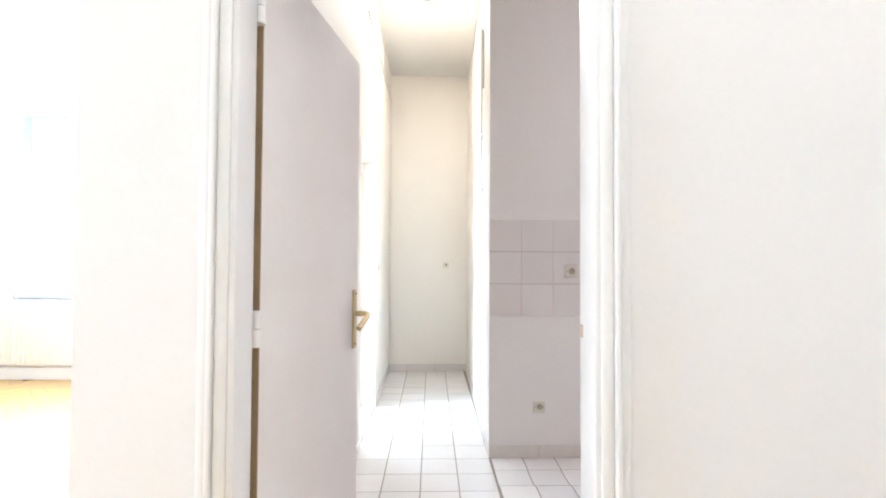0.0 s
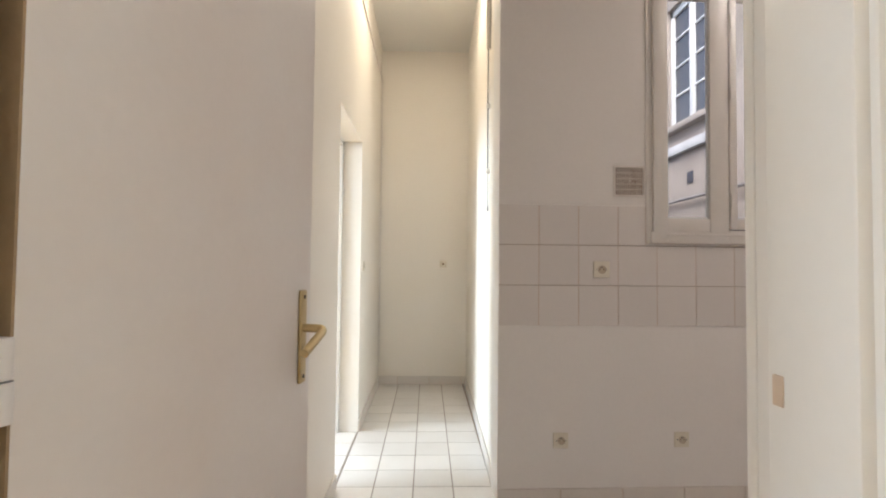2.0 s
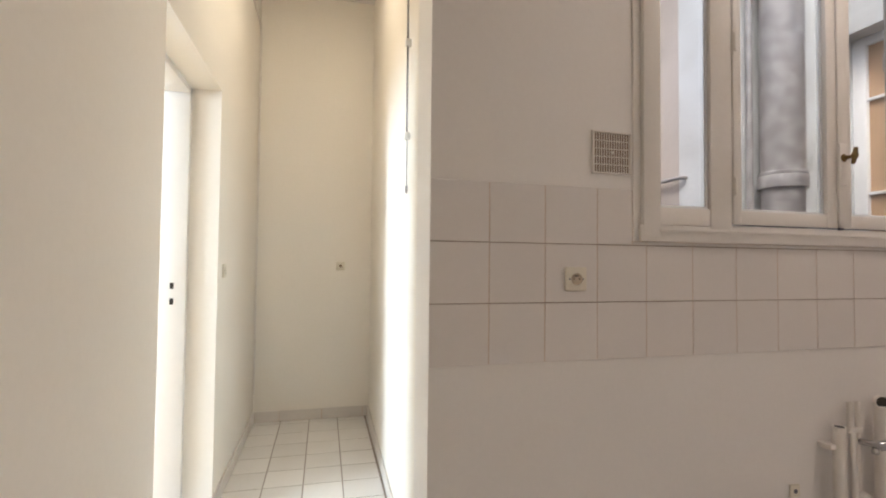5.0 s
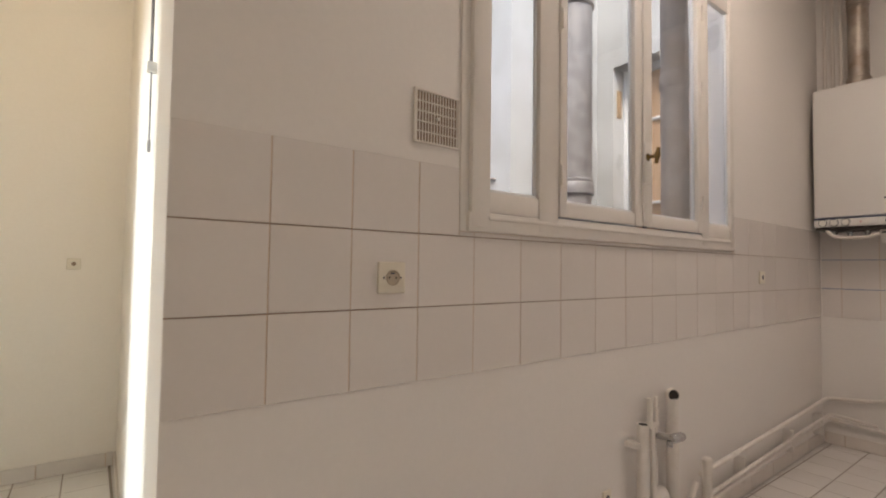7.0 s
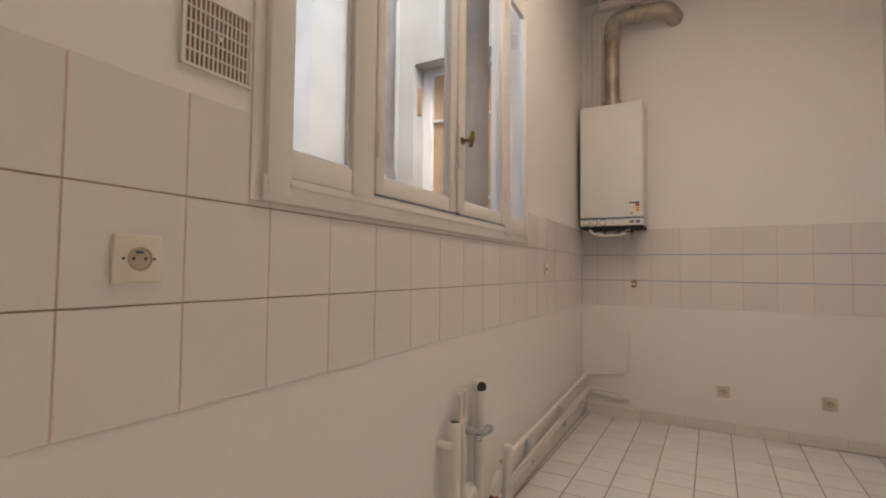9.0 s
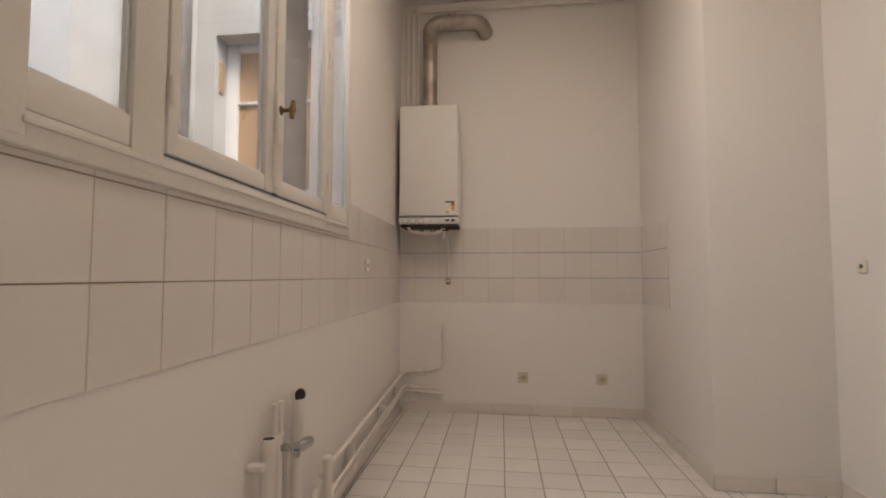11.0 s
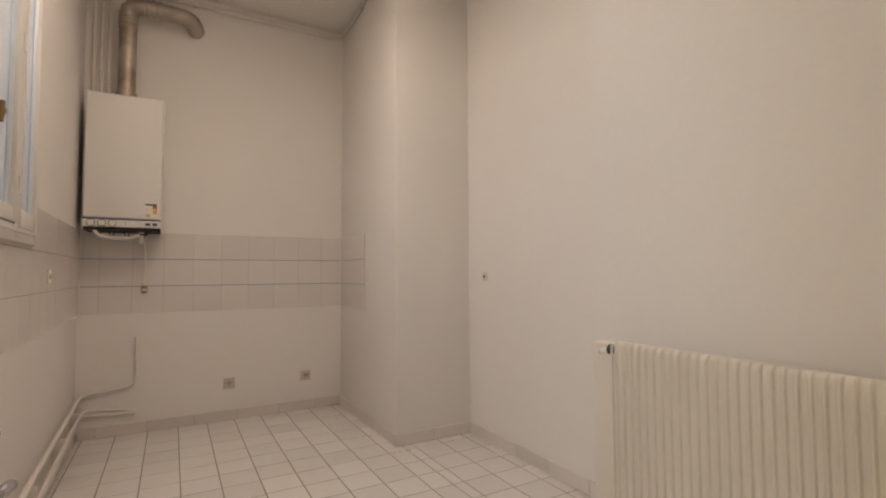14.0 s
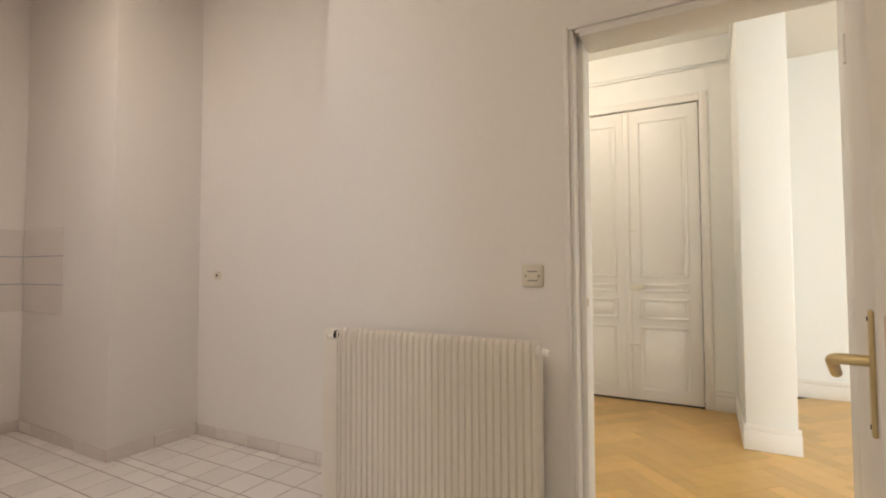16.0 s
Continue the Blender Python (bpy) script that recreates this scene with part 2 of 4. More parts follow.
def mesh_of(name, bm, mat, smooth=True):
    bmesh.ops.recalc_face_normals(bm, faces=bm.faces)
    data = bpy.data.meshes.new(name)
    bm.to_mesh(data)
    bm.free()
    data.materials.append(mat)
    if smooth:
        for poly in data.polygons:
            poly.use_smooth = True
        data.set_sharp_from_angle(angle=radians(35))
    return data


def thing(name, label, category, m=None, group="", kind=""):
    """An empty at the thing's base that holds its parts."""
    ob = new(name)
    ob.empty_display_size = 0.05
    ob.matrix_world = m or Matrix()
    return tagged(ob, label, category, group, kind)


def part(name, bm, mat, parent, label="", smooth=True):
    ob = new(name, mesh_of(name, bm, mat, smooth))
    ob.parent = parent
    return tagged(ob, label)


def solid(name, bm, mat, label, category, m=None, group="", kind="", smooth=True):
    """A thing that is one mesh."""
    ob = new(name, mesh_of(name, bm, mat, smooth))
    if m is not None:
        ob.matrix_world = m
    return tagged(ob, label, category, group, kind)


def slab_with_openings(u0, u1, z0, z1, v0, v1, openings=()):
    """A wall of true thickness (v0 to v1) with openings (ua, ub, za, zb) cut right through it."""
    us = sorted({u0, u1, *(c for o in openings for c in o[:2])})
    zs = sorted({z0, z1, *(c for o in openings for c in o[2:])})
    us = [u for u in us if u0 <= u <= u1]
    zs = [z for z in zs if z0 <= z <= z1]

    def filled(i, j):
        if not (0 <= i < len(us) - 1 and 0 <= j < len(zs) - 1):
            return False
        u, z = (us[i] + us[i + 1]) / 2, (zs[j] + zs[j + 1]) / 2
        return not any(a < u < b and c < z < d for a, b, c, d in openings)

    bm = bmesh.new()

    def quad(*pts):
        bm.faces.new([bm.verts.new(p) for p in pts])

    for i in range(len(us) - 1):
        for j in range(len(zs) - 1):
            if not filled(i, j):
                continue
            a, b, c, d = us[i], us[i + 1], zs[j], zs[j + 1]
            quad((a, v0, c), (b, v0, c), (b, v0, d), (a, v0, d))
            quad((a, v1, c), (a, v1, d), (b, v1, d), (b, v1, c))
            if not filled(i - 1, j):
                quad((a, v0, c), (a, v0, d), (a, v1, d), (a, v1, c))
            if not filled(i + 1, j):
                quad((b, v0, c), (b, v1, c), (b, v1, d), (b, v0, d))
            if not filled(i, j - 1):
                quad((a, v0, c), (a, v1, c), (b, v1, c), (b, v0, c))
            if not filled(i, j + 1):
                quad((a, v0, d), (b, v0, d), (b, v1, d), (a, v1, d))
    bmesh.ops.remove_doubles(bm, verts=bm.verts, dist=1e-5)
    return bm


def wall(name, label, m, length, height, thick, openings=(), mat=None, base=0.0):
    """A wall in its own frame: x along it, y into its thickness, z up; its room face is y = 0."""
    return solid(name, slab_with_openings(0, length, base, height, 0, thick, openings), mat or PAINT, label, "wall", m, kind="structure", smooth=False)


# ---------------------------------------------------------------- plan
CEIL = 3.36            # kitchen ceiling
END_X = 4.70           # boiler wall
DOOR_Y = 1.16          # kitchen face of the radiator wall
DOOR_Y_HALL = 1.03    # hall face of it
NICHE_Y = 0.613
BREAST_X, BREAST_Y = 3.484, 1.20
RAD_EDGE_X = 1.76
LEFT_X = -0.175        # wall of kitchen and corridor towards the salon
SALON_X = -0.43        # its face in the salon
CORR_END = 5.37
CORR_CEIL = 3.28
HALL_END = -1.75
W = pose(0.645, 3.022, 0, 0, 0, 1.1)   # frame of the window wall: x along, y outwards, z up
W_LEN = 4.06
WIN = (0.79, 2.565, 1.315, 3.16)        # window opening in that frame

wall("wall_window", "cream painted kitchen wall with the window in it", W, W_LEN + 0.3, CEIL, 0.20, [WIN])
wall("wall_corridor_side", "cream painted side wall of the tiled corridor", pose(0.655, 3.223, 0, 0, 0, 89.3), CORR_END - 3.223, CEIL, -0.12, mat=PAINT_CORRIDOR)
wall("wall_corridor_end", "yellowish cream end wall of the corridor", pose(-0.6, CORR_END, 0), 1.4, CEIL, 0.15, mat=PAINT_CORRIDOR)
wall("wall_boiler", "cream painted kitchen wall behind the boiler", pose(END_X, 3.5, 0, 0, 0, -90), 3.6, CEIL, 0.2)
solid("chimney_breast", boxes(((BREAST_X, 0.3, 0), (END_X, BREAST_Y, CEIL), 0.006)), PAINT, "cream painted chimney breast in the kitchen corner", "wall", kind="structure")
wall("wall_niche", "cream painted back wall of the kitchen niche", pose(RAD_EDGE_X - 0.1, NICHE_Y, 0), BREAST_X - RAD_EDGE_X + 0.1, CEIL, -0.15)
wall("wall_niche_side", "cream painted side wall of the kitchen niche", pose(RAD_EDGE_X, NICHE_Y - 0.15, 0, 0, 0, 90), DOOR_Y_HALL - NICHE_Y + 0.15, CEIL, 0.1)
DOOR_L, DOOR_R, DOOR_TOP = -0.105, 0.616, 1.968
wall("wall_doorway", "cream painted kitchen wall with the doorway to the hall", pose(SALON_X, DOOR_Y, 0), RAD_EDGE_X - SALON_X, CEIL, DOOR_Y_HALL - DOOR_Y, [(DOOR_L - 0.04 - SALON_X, DOOR_R + 0.022 - SALON_X, -1, DOOR_TOP + 0.03)])
SIDE_OPEN = (3.20, 4.04, 2.025)
wall("wall_salon_side", "cream painted wall between kitchen, corridor and salon", pose(LEFT_X, DOOR_Y, 0, 0, 0, 90), CORR_END - DOOR_Y, CEIL, LEFT_X - SALON_X, [(SIDE_OPEN[0] - DOOR_Y, SIDE_OPEN[1] - DOOR_Y, -1, SIDE_OPEN[2])], PAINT_CORRIDOR)
solid("ceiling", boxes(((-0.45, 0.3, CEIL), (5.0, 3.38, CEIL + 0.12)), ((-0.45, 3.38, CEIL), (0.80, 5.5, CEIL + 0.12))), CEILING, "off-white painted kitchen ceiling", "ceiling", kind="structure")
solid("ceiling_corridor", boxes(((LEFT_X, 3.35, CORR_CEIL), (0.69, CORR_END, CORR_CEIL + 0.05))), CEILING, "off-white lowered corridor ceiling", "ceiling", kind="structure")

# Hall and salon shell
HALL_CEIL = 3.12
wall("wall_hall_end", "white hall wall with the panelled double door", pose(0.05, HALL_END, 0), 1.9, HALL_CEIL, -0.2, [(0.20, 1.38, -1, 2.595)], PAINT_HALL)
wall("wall_hall_east", "white side wall of the hall", pose(1.70, HALL_END, 0, 0, 0, 90), DOOR_Y_HALL - HALL_END, HALL_CEIL, -0.1, mat=PAINT_HALL)
solid("wall_stub", boxes(((-0.228, HALL_END - 0.95, 0), (0.050, -0.905, HALL_CEIL), 0.006)), PAINT_HALL, "white wall stub between hall and salon", "wall", kind="structure")
solid("ceiling_hall", boxes(((-4.8, -3.2, HALL_CEIL), (1.9, 1.03, HALL_CEIL + 0.1)), ((-4.8, 1.03, HALL_CEIL), (SALON_X - 0.08, 5.2, HALL_CEIL + 0.1))), CEILING, "white ceiling of hall and salon", "ceiling", kind="structure")
wall("wall_salon_north", "white salon wall with tall windows", pose(-4.8, 5.0, 0), 4.38, HALL_CEIL, 0.25, [(0.80, 1.90, 0.8, 2.75), (2.5, 3.6, 0.8, 2.75)], PAINT_HALL)
wall("wall_salon_west", "white salon wall with tall windows", pose(-4.6, -3.1, 0, 0, 0, 90), 8.4, HALL_CEIL, 0.25, [(5.0, 6.2, 0.45, 2.75), (2.7, 3.9, 0.45, 2.75)], PAINT_HALL)
wall("wall_salon_south", "white back wall of the salon", pose(-4.8, -2.60, 0), 4.7, HALL_CEIL, -0.2, mat=PAINT_HALL)

# Floors
solid("floor_kitchen", boxes(((SALON_X, 1.10, -0.12), (END_X + 0.2, CORR_END + 0.1, -0.0012)), ((1.75, 0.55, -0.12), (BREAST_X + 0.1, 1.10, -0.0012))), GROUT_FLOOR, "grey-brown jointed bed of the tiled kitchen floor", "floor", kind="structure")
floor_hall = solid("floor_hall", boxes(((-4.8, -3.2, -0.12), (SALON_X, 5.2, -0.006)), ((SALON_X, -3.2, -0.12), (1.74, 1.10, -0.006))), GAP, "oak parquet floor of hall and salon", "floor", kind="structure")

# ---------------------------------------------------------------- kitchen window
def glazed_window():
    """Four tall lights: fixed, two casements that meet in the middle, fixed."""
    root = thing("window_1", "cream painted wooden kitchen window with four tall lights", "window", W, kind="structure")
    z0, z1, t0 = 1.41, 2.53, 2.62
    top = WIN[3]
    bm = bmesh.new()
    for a, b in ((0.775, 0.848), (1.067, 1.165), (2.218, 2.292), (2.530, 2.578)):
        box(bm, (a, -0.022, 1.30), (b, 0.012, top), 0.005)
    box(bm, (0.848, -0.018, 1.345), (1.067, 0.010, z0), 0.004)
    box(bm, (2.292, -0.018, 1.345), (2.530, 0.010, z0), 0.004)
    box(bm, (1.165, -0.018, 1.300), (2.218, 0.010, 1.352), 0.004)
    for a, b in ((0.848, 1.067), (1.165, 2.218), (2.292, 2.530)):
        box(bm, (a, -0.018, z1), (b, 0.010, t0), 0.005)
        box(bm, (a, -0.018, top - 0.05), (b, 0.010, top), 0.005)
    part("window_frame", bm, SASH, root)
    part("window_sill", boxes(((0.765, -0.020, 1.285), (2.592, 0.03, 1.345), 0.006), ((0.84, -0.027, 1.322), (2.53, -0.019, 1.334), 0.003)), SASH, root, "cream painted bottom rail with a raised moulding")
    part("casing", boxes(((0.742, -0.007, 1.285), (0.776, 0.01, top + 0.04), 0.004), ((2.577, -0.007, 1.285), (2.610, 0.01, top + 0.04), 0.004), ((0.742, -0.007, top), (2.610, 0.01, top + 0.045), 0.004)), SASH, root)

    def beads(ga, gb, za, zb, parent):
        """White putty beads on the outer side of a pane."""
        for lo, hi in (((ga, za), (gb, za + 0.009)), ((ga, za + 0.009), (ga + 0.009, zb)), ((gb - 0.009, za + 0.009), (gb, zb))):
            part("glazing_bead", boxes(((lo[0], -0.010, lo[1]), (hi[0], 0.002, hi[1]), 0.003)), WHITE_FRAME, parent, "white glazing bead")

    for a, b, ga, gb in ((1.168, 1.692, 1.206, 1.634), (1.695, 2.215, 1.764, 2.170)):
        bm = bmesh.new()
        box(bm, (a, -0.026, 1.357), (ga, 0.010, z1), 0.005)
        box(bm, (gb, -0.026, 1.357), (b, 0.010, z1), 0.005)
        box(bm, (ga, -0.024, 1.357), (gb, 0.008, z0), 0.005)
        sash = part("casement", bm, SASH, root)
        part("pane", boxes(((ga, 0.003, z0), (gb, 0.006, z1))), GLASS, sash, "clear glass pane", smooth=False).visible_shadow = False
        beads(ga, gb, z0, z1, sash)
        for z in (1.50, 2.05, 2.42):
            hx = a + 0.004 if a < 1.5 else b - 0.004
            part("hinge", rod(bmesh.new(), (hx, -0.03, z - 0.035), (hx, -0.03, z + 0.035), 0.006, 10), SASH, sash)
    for ga, gb in ((0.848, 1.064), (2.292, 2.530)):
        part("pane", boxes(((ga, 0.003, z0), (gb, 0.006, z1))), GLASS, root, "clear glass pane", smooth=False).visible_shadow = False
        beads(ga, gb, z0, z1, root)
    for ga, gb in ((0.848, 1.067), (1.165, 2.218), (2.292, 2.530)):
        part("transom_pane", boxes(((ga, 0.003, t0), (gb, 0.006, top - 0.05))), GLASS, root, "clear glass pane", smooth=False).visible_shadow = False
    # espagnolette: cover strip on the meeting stiles and brass knob
    part("meeting_strip", boxes(((1.683, -0.034, 1.375), (1.721, -0.024, z1), 0.003), ((1.680, -0.042, 1.53), (1.724, -0.030, 1.70), 0.005)), SASH, root)
    knob = bmesh.new()
    lathe(knob, [(0.016, 0), (0.016, 0.004), (0.008, 0.008), (0.007, 0.03), (0.011, 0.036)], (1.700, -0.04, 1.640), (0, -1, 0), 16)
    handle = part("knob", knob, BRASS, root, "aged brass window knob")
    oval = bmesh.new()
    lathe(oval, [(0.002, -0.036), (0.007, -0.033), (0.0085, -0.024), (0.0075, -0.018), (0.0125, -0.004), (0.0125, 0.004), (0.0075, 0.018), (0.0085, 0.024), (0.007, 0.033), (0.002, 0.036)], (1.700, -0.082, 1.642), (0.25, 0, 1), 14)
    part("grip", oval, BRASS, handle)
    part("catch", boxes(((1.690, -0.03, 1.350), (1.715, -0.02, 1.358), 0.002)), INK, root, "dark iron catch")
    # Thin dark strip on the rail, drawn for the gap's shade
    part("sash_gap", boxes(((1.168, -0.0205, 1.3535), (2.215, -0.017, 1.3560))), INK, root, "dark strip drawn as the shaded gap under the casements")
    return root


glazed_window()

# ---------------------------------------------------------------- sockets, switches and the vent


def socket_outlet(name, m, label, category="socket", size=0.082, kind_of="earth"):
    """A square plate, in its own frame: x across, y into the wall, z up."""
    root = thing(name, label, category, m)
    h = size / 2
    part("plate", boxes(((-h, -0.009, -h), (h, 0, h), 0.004, 3)), OLD_PLASTIC if "boiler wall" in label else PLASTIC, root)
    if kind_of == "earth":
        bm = bmesh.new()
        lathe(bm, [(h * 0.5, 0), (h * 0.5, 0.0022), (h * 0.46, 0.0030), (h * 0.44, 0.0006), (0.001, 0.0006)], (0.002, -0.009, 0), (0, -1, 0), 24)
        part("well", bm, SOCKET_WELL, root, "round recessed socket well")
        for x in (-0.009, 0.011):
            part("contact_hole", rod(bmesh.new(), (x, -0.0105, 0), (x, -0.0092, 0), 0.0026, 10), DARK, root)
        part("earth_pin", boxes(((-0.006, -0.0125, 0.009), (0.006, -0.009, 0.013), 0.001)), INK, root)
        for x in (-h * 0.62, h * 0.62):
            part("screw", rod(bmesh.new(), (x, -0.0105, 0), (x, -0.0085, 0), 0.0026, 10), INK, root)
    elif kind_of == "double":
        part("rocker", boxes(((-h * 0.45, -0.013, -h * 0.35), (h * 0.45, -0.008, h * 0.35), 0.002)), PLASTIC, root)
        for z in (-h * 0.42, h * 0.42):
            part("joint", boxes(((-h * 0.45, -0.0096, z - 0.0015), (h * 0.45, -0.0085, z + 0.0015))), INK, root)
        for x in (-h * 0.62, h * 0.62):
            part("screw", rod(bmesh.new(), (x, -0.0105, 0), (x, -0.0085, 0), 0.003, 10), INK, root)
    else:
        part("insert", rod(bmesh.new(), (0, -0.011, 0), (0, -0.0085, 0), h * 0.35, 14), INK if "corridor" not in label else SLOT, root, "dark round insert")
    return root


def on_window_wall(u, z):
    return W @ pose(u, 0, z)


socket_outlet("wall_socket", on_window_wall(0.513, 1.150) @ pose(0, -0.0033, 0), "ivory plastic socket on the wall tiles")
socket_outlet("wall_socket", on_window_wall(0.311, 0.311), "ivory plastic socket low on the painted wall", size=0.075)
socket_outlet("wall_socket", on_window_wall(0.920, 0.311), "ivory plastic socket low on the painted wall", size=0.075)
socket_outlet("wall_socket", on_window_wall(2.975, 1.148) @ pose(0, -0.0033, 0), "small white socket on the wall tiles by the window", size=0.07, kind_of="plain")
socket_outlet("wall_socket", pose(END_X, 2.112, 0.289, 0, 0, -90), "ivory socket low on the boiler wall", size=0.082)
socket_outlet("wall_socket", pose(END_X, 1.512, 0.288, 0, 0, -90), "ivory socket low on the boiler wall", size=0.082)
socket_outlet("wall_socket", pose(3.276, NICHE_Y, 1.131, 0, 0, 180), "small ivory socket on the niche wall", size=0.06, kind_of="plain")
socket_outlet("wall_socket", pose(0.447, CORR_END, 1.171), "small greyish socket on the corridor end wall", size=0.065, kind_of="plain")
socket_outlet("light_switch", pose(0.792, DOOR_Y, 1.148, 0, 0, 180), "ivory double light switch beside the doorway", "switch", 0.078, "double")
socket_outlet("light_switch", pose(LEFT_X, 4.18, 1.15, 0, 0, 90), "ivory light switch beside the corridor opening", "switch", 0.07, "double")
socket_outlet("cable_outlet", on_window_wall(1.470, 0.328), "white blanking plate with a dark hole", "outlet", 0.05, "plain")

vent = thing("vent_grille", "cream plastic wall vent with many narrow slots", "vent", on_window_wall(0.657, 1.595))
part("frame", boxes(((-0.079, -0.008, -0.076), (-0.073, 0, 0.076), 0.002), ((0.073, -0.008, -0.076), (0.079, 0, 0.076), 0.002), ((-0.079, -0.008, 0.069), (0.079, 0, 0.076), 0.002), ((-0.079, -0.008, -0.076), (0.079, 0, -0.069), 0.002)), PVC, vent)
part("backing", boxes(((-0.075, -0.0025, -0.072), (0.075, -0.0005, 0.072))), SLOT, vent, "dark brown sheet behind the slats")
for k in range(15):
    x = -0.070 + k * 0.01
    part("slat", boxes(((x - 0.0019, -0.0046, -0.07), (x + 0.0019, -0.0022, 0.07), 0.0006, 1)), PVC, vent)
for z in (-0.042, -0.014, 0.014, 0.042):
    part("crossbar", boxes(((-0.074, -0.0052, z - 0.0015), (0.074, -0.0022, z + 0.0015))), PVC, vent)
part("screw", rod(bmesh.new(), (0, -0.011, 0), (0, -0.004, 0), 0.005, 12), WHITE_PLASTIC, vent)

# ---------------------------------------------------------------- boiler corner
boiler = thing("boiler", "white enamelled wall-hung gas boiler with a control strip", "boiler", pose(END_X, 2.83, 1.48))
part("body", boxes(((-0.272, -0.232, 0.058), (-0.012, 0.225, 0.925), 0.014, 3)), ENAMEL, boiler)
strip = part("control_strip", boxes(((-0.276, -0.232, 0.0), (-0.02, 0.225, 0.052), 0.008, 3)), ENAMEL, boiler)
part("blue_line", boxes(((-0.278, -0.231, 0.0525), (-0.262, 0.224, 0.0575), 0.001)), BLUE_LINE, boiler, "dark blue trim line")
for y in (0.175, 0.115, 0.055):
    dial = part("dial", lathe(bmesh.new(), [(0.021, 0), (0.020, 0.010), (0.017, 0.013), (0.001, 0.013)], (-0.276, y, 0.026), (-1, 0, 0), 20), WHITE_PLASTIC, strip)
    part("ring", lathe(bmesh.new(), [(0.0245, 0), (0.0245, 0.003), (0.0205, 0.003)], (-0.2755, y, 0.026), (-1, 0, 0), 20), INK, dial)
part("pilot_light", rod(bmesh.new(), (-0.274, -0.02, 0.026), (-0.279, -0.02, 0.026), 0.004, 10), RED, strip)
part("gauge", lathe(bmesh.new(), [(0.016, 0), (0.016, 0.002), (0.013, 0.003), (0.001, 0.003)], (-0.276, -0.055, 0.027), (-1, 0, 0), 18), WHITE_PLASTIC, strip)
part("printed_mark", boxes(((-0.2775, -0.165, 0.018), (-0.2755, -0.135, 0.034))), INK, strip)
part("printed_mark", boxes(((-0.2775, -0.205, 0.016), (-0.2755, -0.178, 0.036))), BLUE_LINE, strip)
sticker = part("warning_sticker", boxes(((-0.2735, -0.205, 0.072), (-0.2715, -0.13, 0.175))), WHITE_PLASTIC, boiler, "small paper sticker with red and yellow print")
part("print", boxes(((-0.2745, -0.203, 0.160), (-0.2733, -0.132, 0.172))), INK, sticker)
part("print", boxes(((-0.2745, -0.203, 0.138), (-0.2733, -0.176, 0.158))), RED, sticker)
part("print", boxes(((-0.2745, -0.203, 0.100), (-0.2733, -0.180, 0.134))), YELLOW, sticker)
part("print", boxes(((-0.2745, -0.160, 0.080), (-0.2733, -0.140, 0.098))), YELLOW, sticker)
part("print", boxes(((-0.2745, -0.168, 0.128), (-0.2733, -0.136, 0.132))), GROUT, sticker)
# Closed plate coloured near-black for the shade under the boiler
part("base_plate", boxes(((-0.262, -0.225, -0.022), (-0.02, 0.218, 0.004), 0.004)), DARK, boiler, "dark plate standing for the shaded underside")
for y, r in ((0.15, 0.014), (0.07, 0.012), (-0.02, 0.014), (-0.12, 0.011)):
    part("connection", lathe(bmesh.new(), [(r * 1.4, 0), (r * 1.4, 0.018), (r, 0.02), (r, 0.04)], (-0.13, y, -0.02), (0, 0, -1), 14), CHROME, boiler)
part("drain_hose", tube(bmesh.new(), [(-0.25, 0.16, -0.02), (-0.25, 0.13, -0.06), (-0.25, 0.05, -0.072), (-0.25, -0.05, -0.072), (-0.24, -0.10, -0.05)], 0.010, 0.06), PVC, boiler, "white bent hose under the boiler")
part("valve", lathe(bmesh.new(), [(0.012, 0), (0.018, 0.01), (0.018, 0.05), (0.012, 0.06), (0.012, 0.10)], (-0.16, -0.105, -0.005), (0, 0, -1), 14), PVC, boiler, "white valve below the boiler")
part("valve_lever", boxes(((-0.19, -0.15, -0.045), (-0.17, -0.10, -0.035), 0.003)), DARK, boiler)

flue = thing("flue_pipe", "weathered ribbed metal flue bending into the wall", "pipe", pose(4.56, 2.835, 2.405))
part("stem", rod(bmesh.new(), (0, 0, 0), (0, 0, 0.54), 0.056, 24), FLUE, flue)
part("collar", lathe(bmesh.new(), [(0.062, 0), (0.066, 0.01), (0.066, 0.05), (0.060, 0.06)], (0, 0, 0.0), (0, 0, 1), 24), FLUE, flue)
bend = rounded_path([(0, 0, 0.52), (0, 0, 0.71), (0.0, -0.22, 0.715), (0.0, -0.40, 0.705), (0.14, -0.44, 0.68)], 0.13, 9)
ribs = bmesh.new()
line = []
for a, b in zip(bend, bend[1:]):
    n_steps = max(1, int((b - a).length / 0.012))
    line += [a.lerp(b, k / n_steps) for k in range(n_steps)]
line.append(bend[-1])
rings, side = [], Vector((1, 0, 0))
for k, p in enumerate(line):
    d = (line[min(k + 1, len(line) - 1)] - line[max(k - 1, 0)]).normalized()
    side = (side - d * side.dot(d)).normalized()
    up = d.cross(side)
    rr = 0.058 + (0.0035 if k % 2 else -0.0015)
    rings.append([ribs.verts.new(p + rr * (math.cos(2 * math.pi * j / 24) * side + math.sin(2 * math.pi * j / 24) * up)) for j in range(24)])
for r1, r2 in zip(rings, rings[1:]):
    for j in range(24):
        ribs.faces.new((r1[j], r1[(j + 1) % 24], r2[(j + 1) % 24], r2[j]))
part("ribbed_bend", ribs, FLUE, flue)
for y in (-0.155, -0.20):
    part("clamp", rod(bmesh.new(), (0, y + 0.012, 0.714), (0, y - 0.012, 0.714), 0.066, 24), FLUE, flue)

